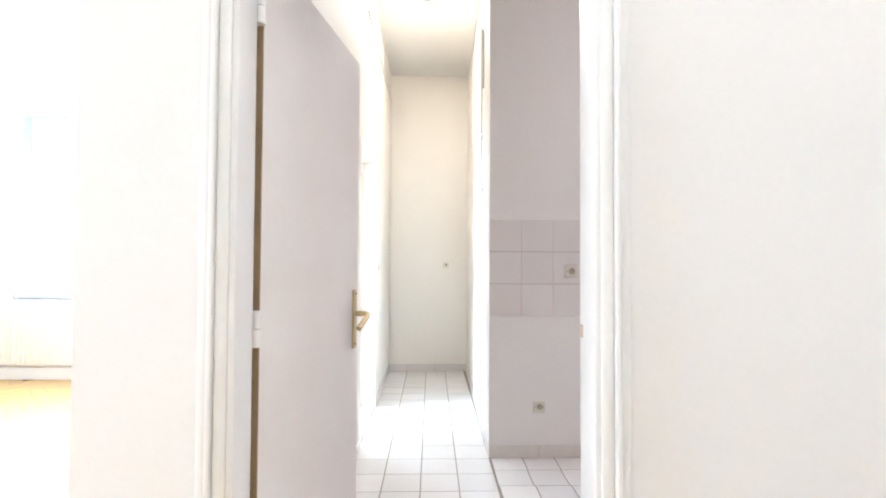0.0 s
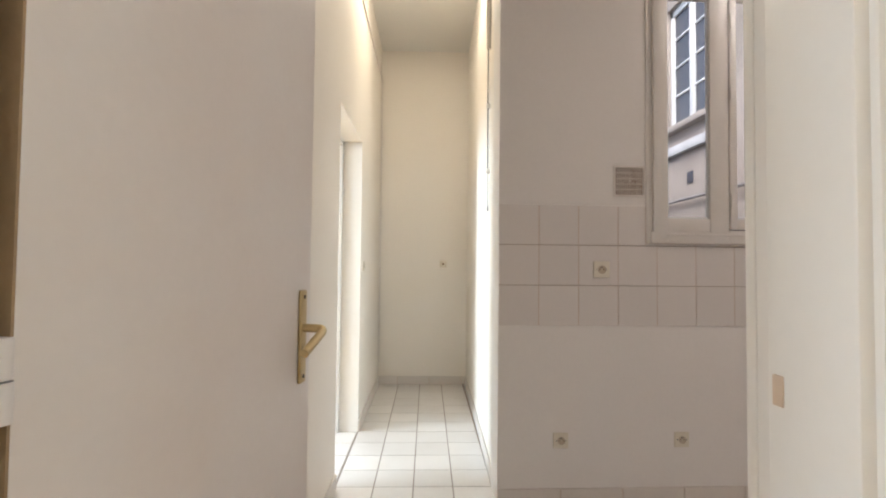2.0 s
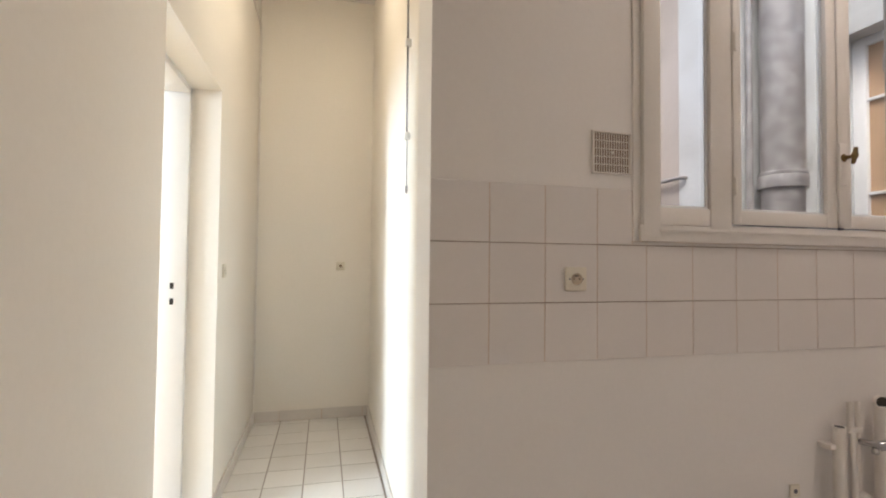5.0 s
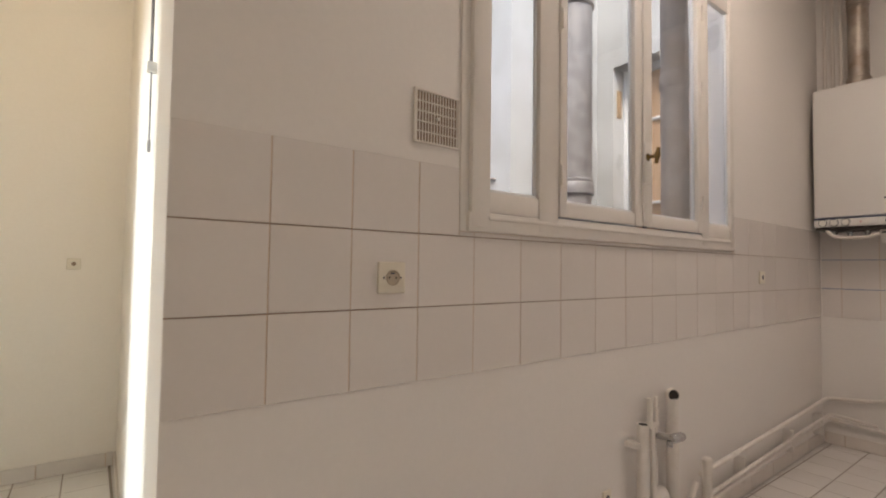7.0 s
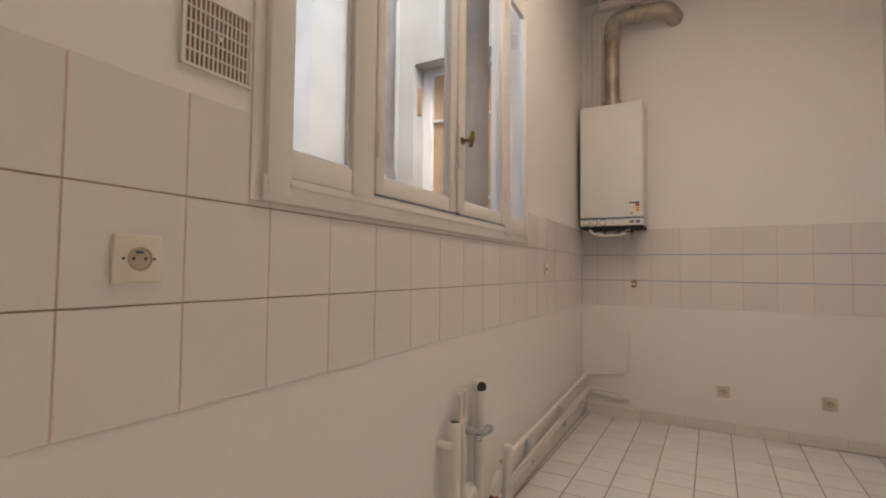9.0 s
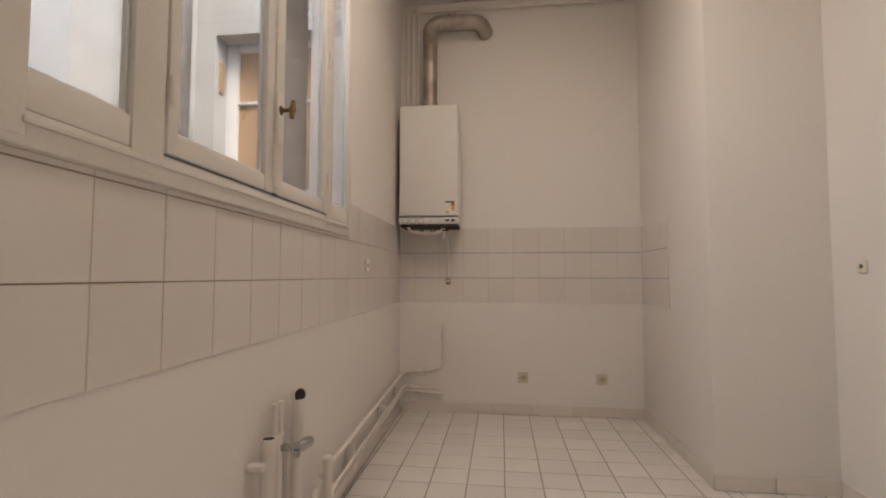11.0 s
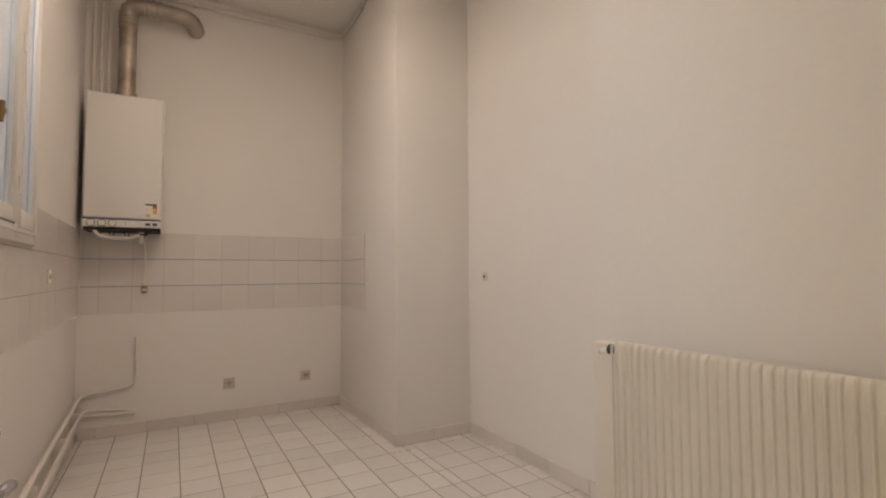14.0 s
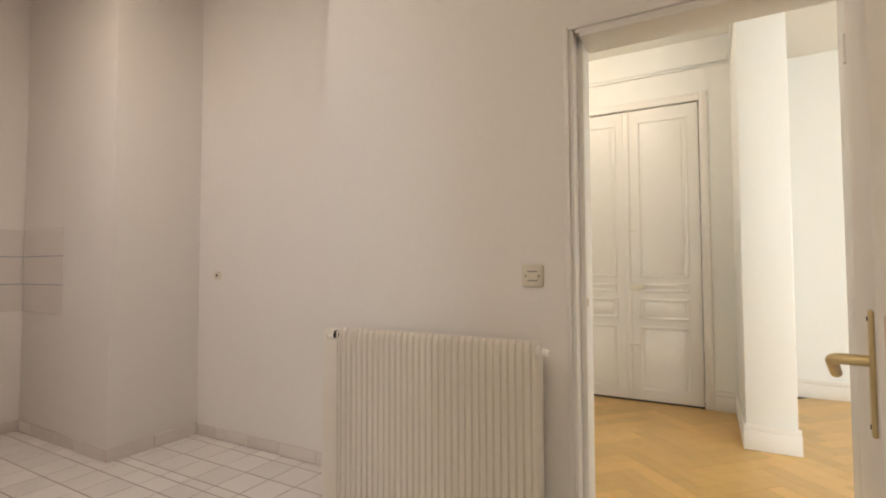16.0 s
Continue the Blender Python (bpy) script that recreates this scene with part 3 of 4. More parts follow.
for k, (y, top) in enumerate(((3.045, 3.30), (3.000, 3.285), (2.955, 3.27))):
    end = [(END_X - 0.025, 1.225, top), (4.1, BREAST_Y + 0.025, top)] if k != 1 else [(END_X - 0.025, 1.30, top)]
    pts = [(END_X - 0.028, y, 2.30), (END_X - 0.028, y, top), *end] if k < 2 else [(END_X - 0.028, y, 2.30), (END_X - 0.028, y, 3.42)]
    solid("heating_pipe", tube(bmesh.new(), pts, 0.011, 0.06), PVC, "thin cream painted heating pipe along the wall", "pipe", group="pipes by the boiler")
solid("heating_pipe", tube(bmesh.new(), [(4.1, BREAST_Y + 0.05, 3.30), (BREAST_X - 0.05, BREAST_Y + 0.05, 3.30), (BREAST_X - 0.05, NICHE_Y + 0.03, 3.30), (1.9, NICHE_Y + 0.03, 3.30)], 0.011, 0.06), PVC, "thin cream painted heating pipe under the ceiling", "pipe", group="pipes by the boiler")
for k in range(5):
    solid("pipe_clip", boxes(((END_X - 0.045, 1.5 + 0.3 * k, 3.275), (END_X, 1.515 + 0.3 * k, 3.315), 0.003)), PVC, "small painted pipe clip on the boiler wall", "clip", group="pipe clips")
gas = thing("gas_cock", "small worn gas cock on a painted pipe", "valve", pose(END_X, 2.70, 1.046))
part("pipe", tube(bmesh.new(), [(-0.03, 0.02, 0.36), (-0.03, 0.0, 0.30), (-0.03, 0.0, 0.02)], 0.008, 0.03), PVC, gas)
part("body", lathe(bmesh.new(), [(0.010, -0.03), (0.019, -0.022), (0.021, 0.0), (0.019, 0.022), (0.010, 0.03)], (-0.035, 0, 0), (0, 0, 1), 14), DULL_BROWN, gas, "rust-brown cock body")
part("nut", rod(bmesh.new(), (-0.035, 0, 0), (-0.065, 0, 0), 0.012, 6), BRASS, gas)
part("lever", boxes(((-0.074, -0.016, -0.008), (-0.062, 0.016, 0.006), 0.002)), WHITE_PLASTIC, gas)

# ---------------------------------------------------------------- pipes along the window wall
solid("water_pipe", tube(bmesh.new(), [(END_X - 0.02, 2.74, 0.70), (END_X - 0.02, 2.74, 0.36), (END_X - 0.02, 2.85, 0.335), (END_X - 0.02, 3.07, 0.31), (4.3, 3.055, 0.30), (2.80, 3.027, 0.255)], 0.012, 0.06), PVC, "cream painted copper pipe along the wall foot", "pipe", group="pipes along the wall foot")
solid("water_pipe", tube(bmesh.new(), [(END_X - 0.02, 2.74, 0.155), (END_X - 0.025, 3.06, 0.175), (4.3, 3.05, 0.17), (2.80, 3.017, 0.125)], 0.014, 0.05), PVC, "cream painted copper pipe along the wall foot", "pipe", group="pipes along the wall foot")
solid("water_pipe", tube(bmesh.new(), [(END_X - 0.02, 2.80, 0.185), (END_X - 0.05, 3.04, 0.215), (4.3, 3.04, 0.205), (2.80, 3.007, 0.16)], 0.009, 0.05), PVC, "thin cream painted copper pipe along the wall foot", "pipe", group="pipes along the wall foot")
for u in (2.6, 3.3, 3.85):
    solid("pipe_bracket", boxes(((-0.012, -0.055, 0.10), (0.012, 0, 0.235), 0.004)), PVC, "cream painted pipe bracket at the wall foot", "bracket", on_window_wall(u, 0), group="pipe brackets")


def open_pipe(bm, a, b, r, seg=20):
    """A pipe with an open, hollow upper end."""
    a, b = Vector(a), Vector(b)
    axis = (b - a).normalized()
    length = (b - a).length
    return lathe(bm, [(r, 0), (r, length), (r * 0.78, length), (r * 0.78, length - 0.06), (0.001, length - 0.06)], a, axis, seg)


plumbing = thing("sink_drain", "cream painted waste pipes standing open where a sink was", "pipe", on_window_wall(1.643, 0))
part("waste_pipe", open_pipe(bmesh.new(), (0, -0.05, 0.16), (0, -0.05, 0.577), 0.023), PVC, plumbing)
# Near-black disc painted as the shade inside the pipe end
part("mouth", lathe(bmesh.new(), [(0.0178, 0), (0.0178, 0.001), (0.001, 0.001)], (0, -0.05, 0.5755), (0, 0, 1), 18), DARK, plumbing, "dark disc standing for shade in the pipe mouth")
part("trap", tube(bmesh.new(), [(0, -0.05, 0.18), (0, -0.05, 0.09), (0.055, -0.05, 0.06), (0.085, -0.05, 0.12), (0.085, -0.05, 0.24), (0.12, -0.05, 0.30), (0.165, -0.05, 0.25), (0.165, -0.05, 0.05), (0.165, -0.05, 0.0)], 0.024, 0.06, 14), PVC, plumbing)
part("branch_pipe", tube(bmesh.new(), [(0.085, -0.05, 0.20), (0.085, -0.04, 0.47), (0.10, -0.03, 0.55)], 0.011, 0.04), PVC, plumbing)
part("bracket", boxes(((-0.05, -0.055, 0.49), (-0.015, 0, 0.51), 0.004)), PVC, plumbing)
part("bracket", boxes(((-0.055, -0.055, 0.19), (-0.015, 0, 0.21), 0.004)), PVC, plumbing)

riser = thing("open_riser", "tall cream painted pipe with a dark open mouth", "pipe", on_window_wall(1.880, 0))
part("stem", tube(bmesh.new(), [(-0.03, -0.045, 0.0), (-0.03, -0.045, 0.12), (0.0, -0.045, 0.22), (0, -0.045, 0.640)], 0.0255, 0.08, 20), PVC, riser)
part("elbow", lathe(bmesh.new(), [(0.020, -0.020), (0.0262, -0.010), (0.0266, 0.010), (0.0256, 0.015), (0.0225, 0.015), (0.021, 0.004), (0.001, 0.003)], (0, -0.045, 0.655), (-0.6, -0.8, 0.1), 22), PVC, riser)
# Black disc that gives the riser's end its shaded inside
part("mouth", lathe(bmesh.new(), [(0.0222, 0), (0.0222, 0.001), (0.001, 0.001)], (-0.0075, -0.0550, 0.6562), (-0.6, -0.8, 0.1), 20), DARK, riser, "dark disc standing for shade in the pipe mouth")

supply = thing("water_tap", "worn chrome tap on a painted supply pipe", "tap", on_window_wall(1.772, 0))
part("supply_pipe", tube(bmesh.new(), [(0, -0.03, 0.18), (0, -0.03, 0.66)], 0.010, 0.02), PVC, supply)
part("supply_pipe", tube(bmesh.new(), [(-0.045, -0.03, 0.56), (-0.045, -0.03, 0.66)], 0.011, 0.02), PVC, supply)
part("tee", boxes(((-0.06, -0.042, 0.54), (0.012, -0.018, 0.56), 0.005)), PVC, supply)
part("tap_body", rod(bmesh.new(), (0.0, -0.035, 0.505), (0.012, -0.10, 0.508), 0.013, 16), CHROME, supply)
part("tap_handle", lathe(bmesh.new(), [(0.012, 0), (0.019, 0.01), (0.019, 0.05), (0.015, 0.062), (0.001, 0.064)], (0.0, -0.098, 0.508), (0.96, -0.25, 0.05), 16), CHROME, supply)
part("spout", lathe(bmesh.new(), [(0.010, 0), (0.012, 0.01), (0.012, 0.022), (0.008, 0.024)], (0.008, -0.085, 0.495), (0, 0, -1), 14), CHROME, supply)

stub = thing("capped_pipe", "short cream painted capped pipe at the wall foot", "pipe", on_window_wall(2.140, 0))
part("stem", rod(bmesh.new(), (0, -0.07, 0.0), (0, -0.07, 0.335), 0.021, 18), PVC, stub)
part("cap", lathe(bmesh.new(), [(0.023, 0), (0.023, 0.02), (0.017, 0.028), (0.001, 0.030)], (0, -0.07, 0.315), (0, 0, 1), 18), PVC, stub)
part("elbow_joint", tube(bmesh.new(), [(-0.20, -0.05, 0.07), (-0.12, -0.05, 0.10), (-0.10, -0.05, 0.20), (-0.06, -0.05, 0.24)], 0.014, 0.04), PVC, stub)
part("rusty_joint", lathe(bmesh.new(), [(0.016, 0), (0.02, 0.006), (0.02, 0.03), (0.016, 0.036)], (-0.115, -0.05, 0.12), (0.1, 0, 1), 14), RUST, stub, "rust-stained joint")
part("rusty_joint", lathe(bmesh.new(), [(0.014, 0), (0.018, 0.006), (0.018, 0.026), (0.014, 0.03)], (-0.235, -0.05, 0.065), (1, 0, 0.2), 14), RUST, stub, "rust-stained joint")

# ---------------------------------------------------------------- ceiling lamps: the corridor's, and added unseen ones for kitchen and hall
def opal_glass(name, strength, colour):
    """Lit opal lamp glass."""
    mat = bpy.data.materials.new(name)
    mat.use_nodes = True
    bsdf = mat.node_tree.nodes["Principled BSDF"]
    bsdf.inputs["Base Color"].default_value = (0.85, 0.82, 0.76, 1)
    bsdf.inputs["Emission Color"].default_value = (*colour, 1)
    bsdf.inputs["Emission Strength"].default_value = strength
    return mat


KITCHEN_FILL_GLOW = opal_glass("kitchen_fill_glow", KITCHEN_FILL_STRENGTH, (1.0, 0.83, 0.70))
HALL_FILL_GLOW = opal_glass("hall_fill_glow", HALL_FILL_STRENGTH, (1.0, 0.88, 0.72))
CORRIDOR_GLOW = opal_glass("corridor_lamp_glass", CORRIDOR_LAMP_STRENGTH, (1.0, 0.87, 0.67))


def flush_lamp(label, m, radius, glow):
    """A flat round lamp on the ceiling: rim and opal diffuser."""
    root = thing("ceiling_lamp", label, "lamp", m)
    part("rim", lathe(bmesh.new(), [(radius + 0.012, 0), (radius + 0.012, 0.010), (radius, 0.014)], (0, 0, 0), (0, 0, -1), 32), WHITE_PLASTIC, root)
    part("diffuser", lathe(bmesh.new(), [(radius, 0.010), (radius * 0.98, 0.016), (radius * 0.8, 0.024), (radius * 0.4, 0.029), (0.001, 0.030)], (0, 0, 0), (0, 0, -1), 32), glow, root, "glowing opal diffuser")
    return root


# Unseen kitchen fill lamp, added to light the walls evenly
flush_lamp("unseen flat round kitchen ceiling lamp, added as fill light", pose(2.75, 2.25, CEIL), 0.16, KITCHEN_FILL_GLOW)
flush_lamp("flat round flush corridor ceiling lamp, switched on", pose(0.25, 3.92, CORR_CEIL), 0.098, CORRIDOR_GLOW)
# Out-of-view hall lamp, added to lift the entrance door end
hall_fill_lamp = thing("ceiling_lamp", "unseen round hall ceiling lamp, added as fill light", "lamp", pose(1.15, -0.85, HALL_CEIL))
part("rose", lathe(bmesh.new(), [(0.055, 0), (0.055, 0.015), (0.03, 0.03), (0.03, 0.06)], (0, 0, 0), (0, 0, -1), 24), WHITE_PLASTIC, hall_fill_lamp)
globe = bmesh.new()
bmesh.ops.create_uvsphere(globe, u_segments=28, v_segments=16, radius=0.11, matrix=Matrix.Translation((0, 0, -0.16)))
part("globe", globe, HALL_FILL_GLOW, hall_fill_lamp, "glowing opal glass globe")

# ---------------------------------------------------------------- radiator
radiator = thing("radiator", "white fluted steel panel radiator under the light switch", "radiator", pose(0.755, DOOR_Y, 0))
R_W, R_TOP, R_BOT = 0.835, 0.932, 0.11
front = bmesh.new()
columns, per = 31, 8
outline = []
ridge = (0.0, 0.0, 0.12, 0.85, 1.0, 0.85, 0.12, 0.0)
for k in range(columns * per + 1):
    outline.append((R_W * k / (columns * per), 0.114 + 0.012 * ridge[k % per]))
grid = []
for z, inset in ((R_BOT, 0.016), (R_BOT + 0.02, 0.002), (R_BOT + 0.05, 0), (R_TOP - 0.05, 0), (R_TOP - 0.018, 0.002), (R_TOP - 0.006, 0.007), (R_TOP, 0.016)):
    grid.append([front.verts.new((x, y - inset, z)) for x, y in outline])
for r1, r2 in zip(grid, grid[1:]):
    for a in range(len(outline) - 1):
        front.faces.new((r1[a], r1[a + 1], r2[a + 1], r2[a]))
backs = [[front.verts.new((x, 0.088, z)) for x in (0, R_W)] for z in (R_BOT, R_TOP)]
front.faces.new((backs[0][0], backs[0][1], backs[1][1], backs[1][0]))
front.faces.new((*grid[-1], backs[1][1], backs[1][0]))
front.faces.new((*grid[0][::-1], backs[0][0], backs[0][1]))
front.faces.new((backs[0][0], *[r[0] for r in grid], backs[1][0]))
front.faces.new((backs[0][1], backs[1][1], *[r[-1] for r in grid[::-1]]))
part("front_panel", front, RADIATOR, radiator)
part("back_panel", boxes(((0.0, 0.035, R_BOT), (R_W, 0.052, R_TOP - 0.01), 0.006)), RADIATOR, radiator)
part("end_cover", boxes(((-0.006, 0.030, R_BOT + 0.01), (0.0, 0.122, R_TOP - 0.012), 0.002)), RADIATOR, radiator)
part("end_cover", boxes(((R_W, 0.030, R_BOT + 0.01), (R_W + 0.006, 0.122, R_TOP - 0.012), 0.002)), RADIATOR, radiator)
part("pipe_cover", boxes(((R_W + 0.04, 0.0, 0.02), (R_W + 0.145, 0.055, R_TOP - 0.02), 0.008)), RADIATOR, radiator, "flat white boxing beside the radiator")
valve = part("valve", rod(bmesh.new(), (R_W - 0.002, 0.10, 0.902), (R_W + 0.026, 0.10, 0.902), 0.017, 16), DARK, radiator, "dark valve collar")
part("valve_cap", lathe(bmesh.new(), [(0.014, 0), (0.013, 0.03), (0.010, 0.04), (0.001, 0.042)], (R_W + 0.022, 0.10, 0.898), (1, 0, -0.15), 14), WHITE_PLASTIC, valve)
part("valve_tip", rod(bmesh.new(), (R_W + 0.062, 0.10, 0.890), (R_W + 0.070, 0.10, 0.889), 0.007, 10), GROUT, valve)
part("bleed_plug", lathe(bmesh.new(), [(0.020, 0), (0.020, 0.014), (0.012, 0.018), (0.010, 0.04), (0.001, 0.042)], (-0.006, 0.10, 0.902), (-1, 0, -0.1), 16), WHITE_PLASTIC, radiator)
for x in (0.12, R_W - 0.12):
    part("wall_bracket", boxes(((x - 0.015, 0.0, 0.15), (x + 0.015, 0.04, 0.84), 0.003)), RADIATOR, radiator)
part("feed_pipe", tube(bmesh.new(), [(R_W + 0.09, 0.10, 0.0), (R_W + 0.09, 0.10, 0.13), (R_W, 0.10, 0.13)], 0.010, 0.03), PVC, radiator)
part("feed_pipe", tube(bmesh.new(), [(R_W + 0.20, 0.02, 0.05), (R_W + 0.02, 0.02, 0.05), (R_W + 0.02, 0.10, 0.10)], 0.010, 0.03), PVC, radiator)

# ---------------------------------------------------------------- kitchen door and its frame
frame_root = thing("door_frame", "white painted wooden door frame of the kitchen doorway", "door frame", kind="structure")
part("jamb", boxes(((DOOR_L - 0.04, DOOR_Y_HALL - 0.012, 0), (DOOR_L, 1.118, DOOR_TOP + 0.03), 0.004)), WOODWORK, frame_root)
part("jamb", boxes(((DOOR_R, DOOR_Y_HALL - 0.012, 0), (DOOR_R + 0.022, 1.116, DOOR_TOP + 0.03), 0.004)), WOODWORK, frame_root)
part("head", boxes(((DOOR_L, DOOR_Y_HALL - 0.012, DOOR_TOP), (DOOR_R, DOOR_Y + 0.014, DOOR_TOP + 0.03), 0.004)), WOODWORK, frame_root)


def casing(y0, y1, width, name, sides, inset=0.012):
    """Moulded casing round the doorway on one face of the wall."""
    bm = bmesh.new()
    for a, b, depth in ((0.0, 0.42, 0.7), (0.42, 0.62, 1.0), (0.62, 1.0, 0.45)):
        d = y0 + (y1 - y0) * depth
        lo, hi = min(y0, d), max(y0, d)
        for side in sides:
            edge = DOOR_L - inset if side < 0 else DOOR_R + inset
            xa, xb = sorted((edge + side * width * a, edge + side * width * b))
            box(bm, (xa, lo, 0), (xb, hi, DOOR_TOP + 0.012 + width * b), 0.004)
        box(bm, (DOOR_L - 0.012 - width * a, lo, DOOR_TOP + 0.012 + width * a), (DOOR_R + 0.012 + width * a, hi, DOOR_TOP + 0.012 + width * b), 0.004)
    part(name, bm, WOODWORK, frame_root)


casing(DOOR_Y_HALL, DOOR_Y_HALL - 0.028, 0.062, "hall_casing", (-1, 1))
casing(DOOR_Y, DOOR_Y + 0.024, 0.036, "kitchen_casing", (1,), 0.020)
# Brown strip that fills the gap between jamb and leaf
part("rebate", boxes(((DOOR_L - 0.040, 1.1185, 0.0), (DOOR_L - 0.006, 1.1215, DOOR_TOP))), DULL_BROWN, frame_root, "brown strip inside the hinge rebate")
part("strike_plate", boxes(((DOOR_R - 0.0025, 1.094, 1.042), (DOOR_R + 0.001, 1.106, 1.070), 0.001)), GROUT, frame_root)

HINGE = Vector((-0.098, 1.140, 0))
LEAF_TURN = math.degrees(math.atan2(1.819 - HINGE.y, 0.018 - HINGE.x))
LEAF = 0.686
leaf = thing("door_1", "white painted flush kitchen door standing open", "door", Matrix.Translation(HINGE) @ pose(0, 0, 0, 0, 0, LEAF_TURN), kind="structure")
panel = bmesh.new()
box(panel, (0.0, 0.0, 0.012), (LEAF, 0.038, 1.935), 0.003)
part("door_leaf", panel, DOOR_PAINT, leaf)
part("hinge_edge", boxes(((-0.0025, 0.001, 0.014), (0.0005, 0.037, 1.933))), DULL_BROWN, leaf, "brown strip on the hinge edge of the door")
for z in (0.24, 1.055, 1.78):
    hinge = part("hinge", rod(bmesh.new(), (-0.010, 0.004, z + 0.001), (-0.010, 0.004, z + 0.040), 0.011, 14), WOODWORK, leaf)
    part("lower_knuckle", rod(bmesh.new(), (-0.010, 0.004, z - 0.040), (-0.010, 0.004, z - 0.001), 0.0118, 14), WOODWORK, hinge)
for side in (-1, 1):
    y = 0.0 if side < 0 else 0.038
    plate = bmesh.new()
    box(plate, (LEAF - 0.065, min(y, y + side * 0.008), 0.898), (LEAF - 0.035, max(y, y + side * 0.008), 1.106), 0.006, 3)
    plate_ob = part("handle_plate", plate, GOLD, leaf, "matt gold handle plate")
    for z in (0.913, 1.091):
        part("screw", rod(bmesh.new(), (LEAF - 0.05, y + side * 0.007, z), (LEAF - 0.05, y + side * 0.0095, z), 0.004, 10), DARK, plate_ob)
    bm = tube(bmesh.new(), [(LEAF - 0.05, y + side * 0.006, 1.021), (LEAF - 0.05, y + side * 0.058, 1.021), (LEAF - 0.142, y + side * 0.050, 0.981)], 0.0095, 0.02, 12)
    part("lever", bm, GOLD, plate_ob, "matt gold lever handle")
part("lock_edge", boxes(((LEAF - 0.0005, 0.009, 0.90), (LEAF + 0.0015, 0.029, 1.10))), GROUT, leaf)

solid("threshold", boxes(((DOOR_L, 1.06, -0.006), (DOOR_R, 1.112, 0.006), 0.004)), GOLD, "worn metal threshold strip between parquet and tiles", "threshold", kind="structure")

# ---------------------------------------------------------------- corridor
side_frame = thing("door_frame", "white painted frame of the corridor opening to the salon", "door frame", kind="structure")
oy0, oy1, oz = SIDE_OPEN
for a, b in ((oy0, oy0 + 0.03), (oy1 - 0.03, oy1)):
    part("jamb", boxes(((SALON_X - 0.01, a, 0), (LEFT_X - 0.13, b, oz), 0.004)), WOODWORK, side_frame)
part("head", boxes(((SALON_X - 0.01, oy0, oz - 0.03), (LEFT_X - 0.13, oy1, oz), 0.004)), WOODWORK, side_frame)
for z in (0.995, 1.068):
    part("strike_plate", boxes(((SALON_X + 0.058, oy1 - 0.0325, z), (SALON_X + 0.074, oy1 - 0.029, z + 0.028))), DARK, side_frame, "dark strike plate")
solid("cable_conduit", tube(bmesh.new(), [(LEFT_X + 0.008, 3.4, 2.97), (LEFT_X + 0.008, 5.31, 2.97), (LEFT_X + 0.008, 5.345, 2.89), (LEFT_X + 0.008, 5.345, 0.22)], 0.007, 0.05, 8), PVC, "thin cream conduit in the corridor corner", "cable")
cord = thing("pull_cord", "grey hanging cord with a ring on the corridor wall", "cord", pose(0.657, 3.48, 1.497))
part("cord", rod(bmesh.new(), (-0.012, 0, 0.02), (-0.012, 0, 0.22), 0.0022, 8), CAST_IRON, cord)
part("pole", rod(bmesh.new(), (-0.014, 0, 0.21), (-0.014, 0, 0.98), 0.0042, 10), CAST_IRON, cord, "thin grey pole")
ring = bmesh.new()
loop = [Vector((-0.012, 0.016 * math.cos(a), 0.006 + 0.016 * math.sin(a))) for a in [2 * math.pi * k / 20 for k in range(21)]]
tube(ring, loop, 0.0032, 0.002, 8, 2, cap=False)
part("ring", ring, CAST_IRON, cord)
part("holder", boxes(((-0.026, -0.014, 0.96), (0, 0.014, 1.40), 0.005)), WHITE_PLASTIC, cord, "white plastic holder")
for z in (0.21, 0.6):
    part("bracket", boxes(((-0.024, -0.01, z), (0, 0.01, z + 0.03), 0.003)), WHITE_PLASTIC, cord)

# ---------------------------------------------------------------- hall
# Unseen backing, added to stop sky light leaking past the door edge
solid("wall_landing", boxes(((-0.1, HALL_END - 0.26, 0), (1.9, HALL_END - 0.20, 2.9))), PAINT_HALL, "unseen backing wall added to block light behind the entrance door", "wall", kind="structure", smooth=False)
hall_door = thing("door_2", "white panelled double entrance door, closed", "door", pose(0, HALL_END, 0), kind="structure")


def panel_leaf(x0, x1):
    bm = bmesh.new()
    box(bm, (x0 + 0.002, -0.05, 0.015), (x1 - 0.002, -0.004, 2.585), 0.004)
    leaf_ob = part("door_leaf", bm, WOODWORK, hall_door)
    for za, zb in ((0.10, 0.66), (0.72, 0.90), (0.96, 1.03), (1.09, 2.48)):
        bm = bmesh.new()
        xa, xb = x0 + 0.09, x1 - 0.09
        for lo, hi in (((xa, za), (xb, za + 0.02)), ((xa, zb - 0.02), (xb, zb)), ((xa, za), (xa + 0.02, zb)), ((xb - 0.02, za), (xb, zb))):
            box(bm, (lo[0], -0.006, lo[1]), (hi[0], 0.006, hi[1]), 0.003)
        box(bm, (xa + 0.045, -0.006, za + 0.035), (xb - 0.045, 0.002, max(zb - 0.035, za + 0.04)), 0.003)
        part("raised_panel", bm, WOODWORK, leaf_ob)
    return leaf_ob


right_leaf, left_leaf = panel_leaf(0.288, 0.868), panel_leaf(0.868, 1.448)
part("cover_strip", boxes(((0.845, -0.006, 0.02), (0.888, 0.008, 2.58), 0.003)), WOODWORK, right_leaf)
part("lock", boxes(((0.73, -0.004, 0.985), (0.85, 0.02, 1.035), 0.004)), PLASTIC, right_leaf, "cream painted rim lock")
part("latch", boxes(((0.79, -0.004, 1.50), (0.88, 0.012, 1.51), 0.002)), PLASTIC, right_leaf)
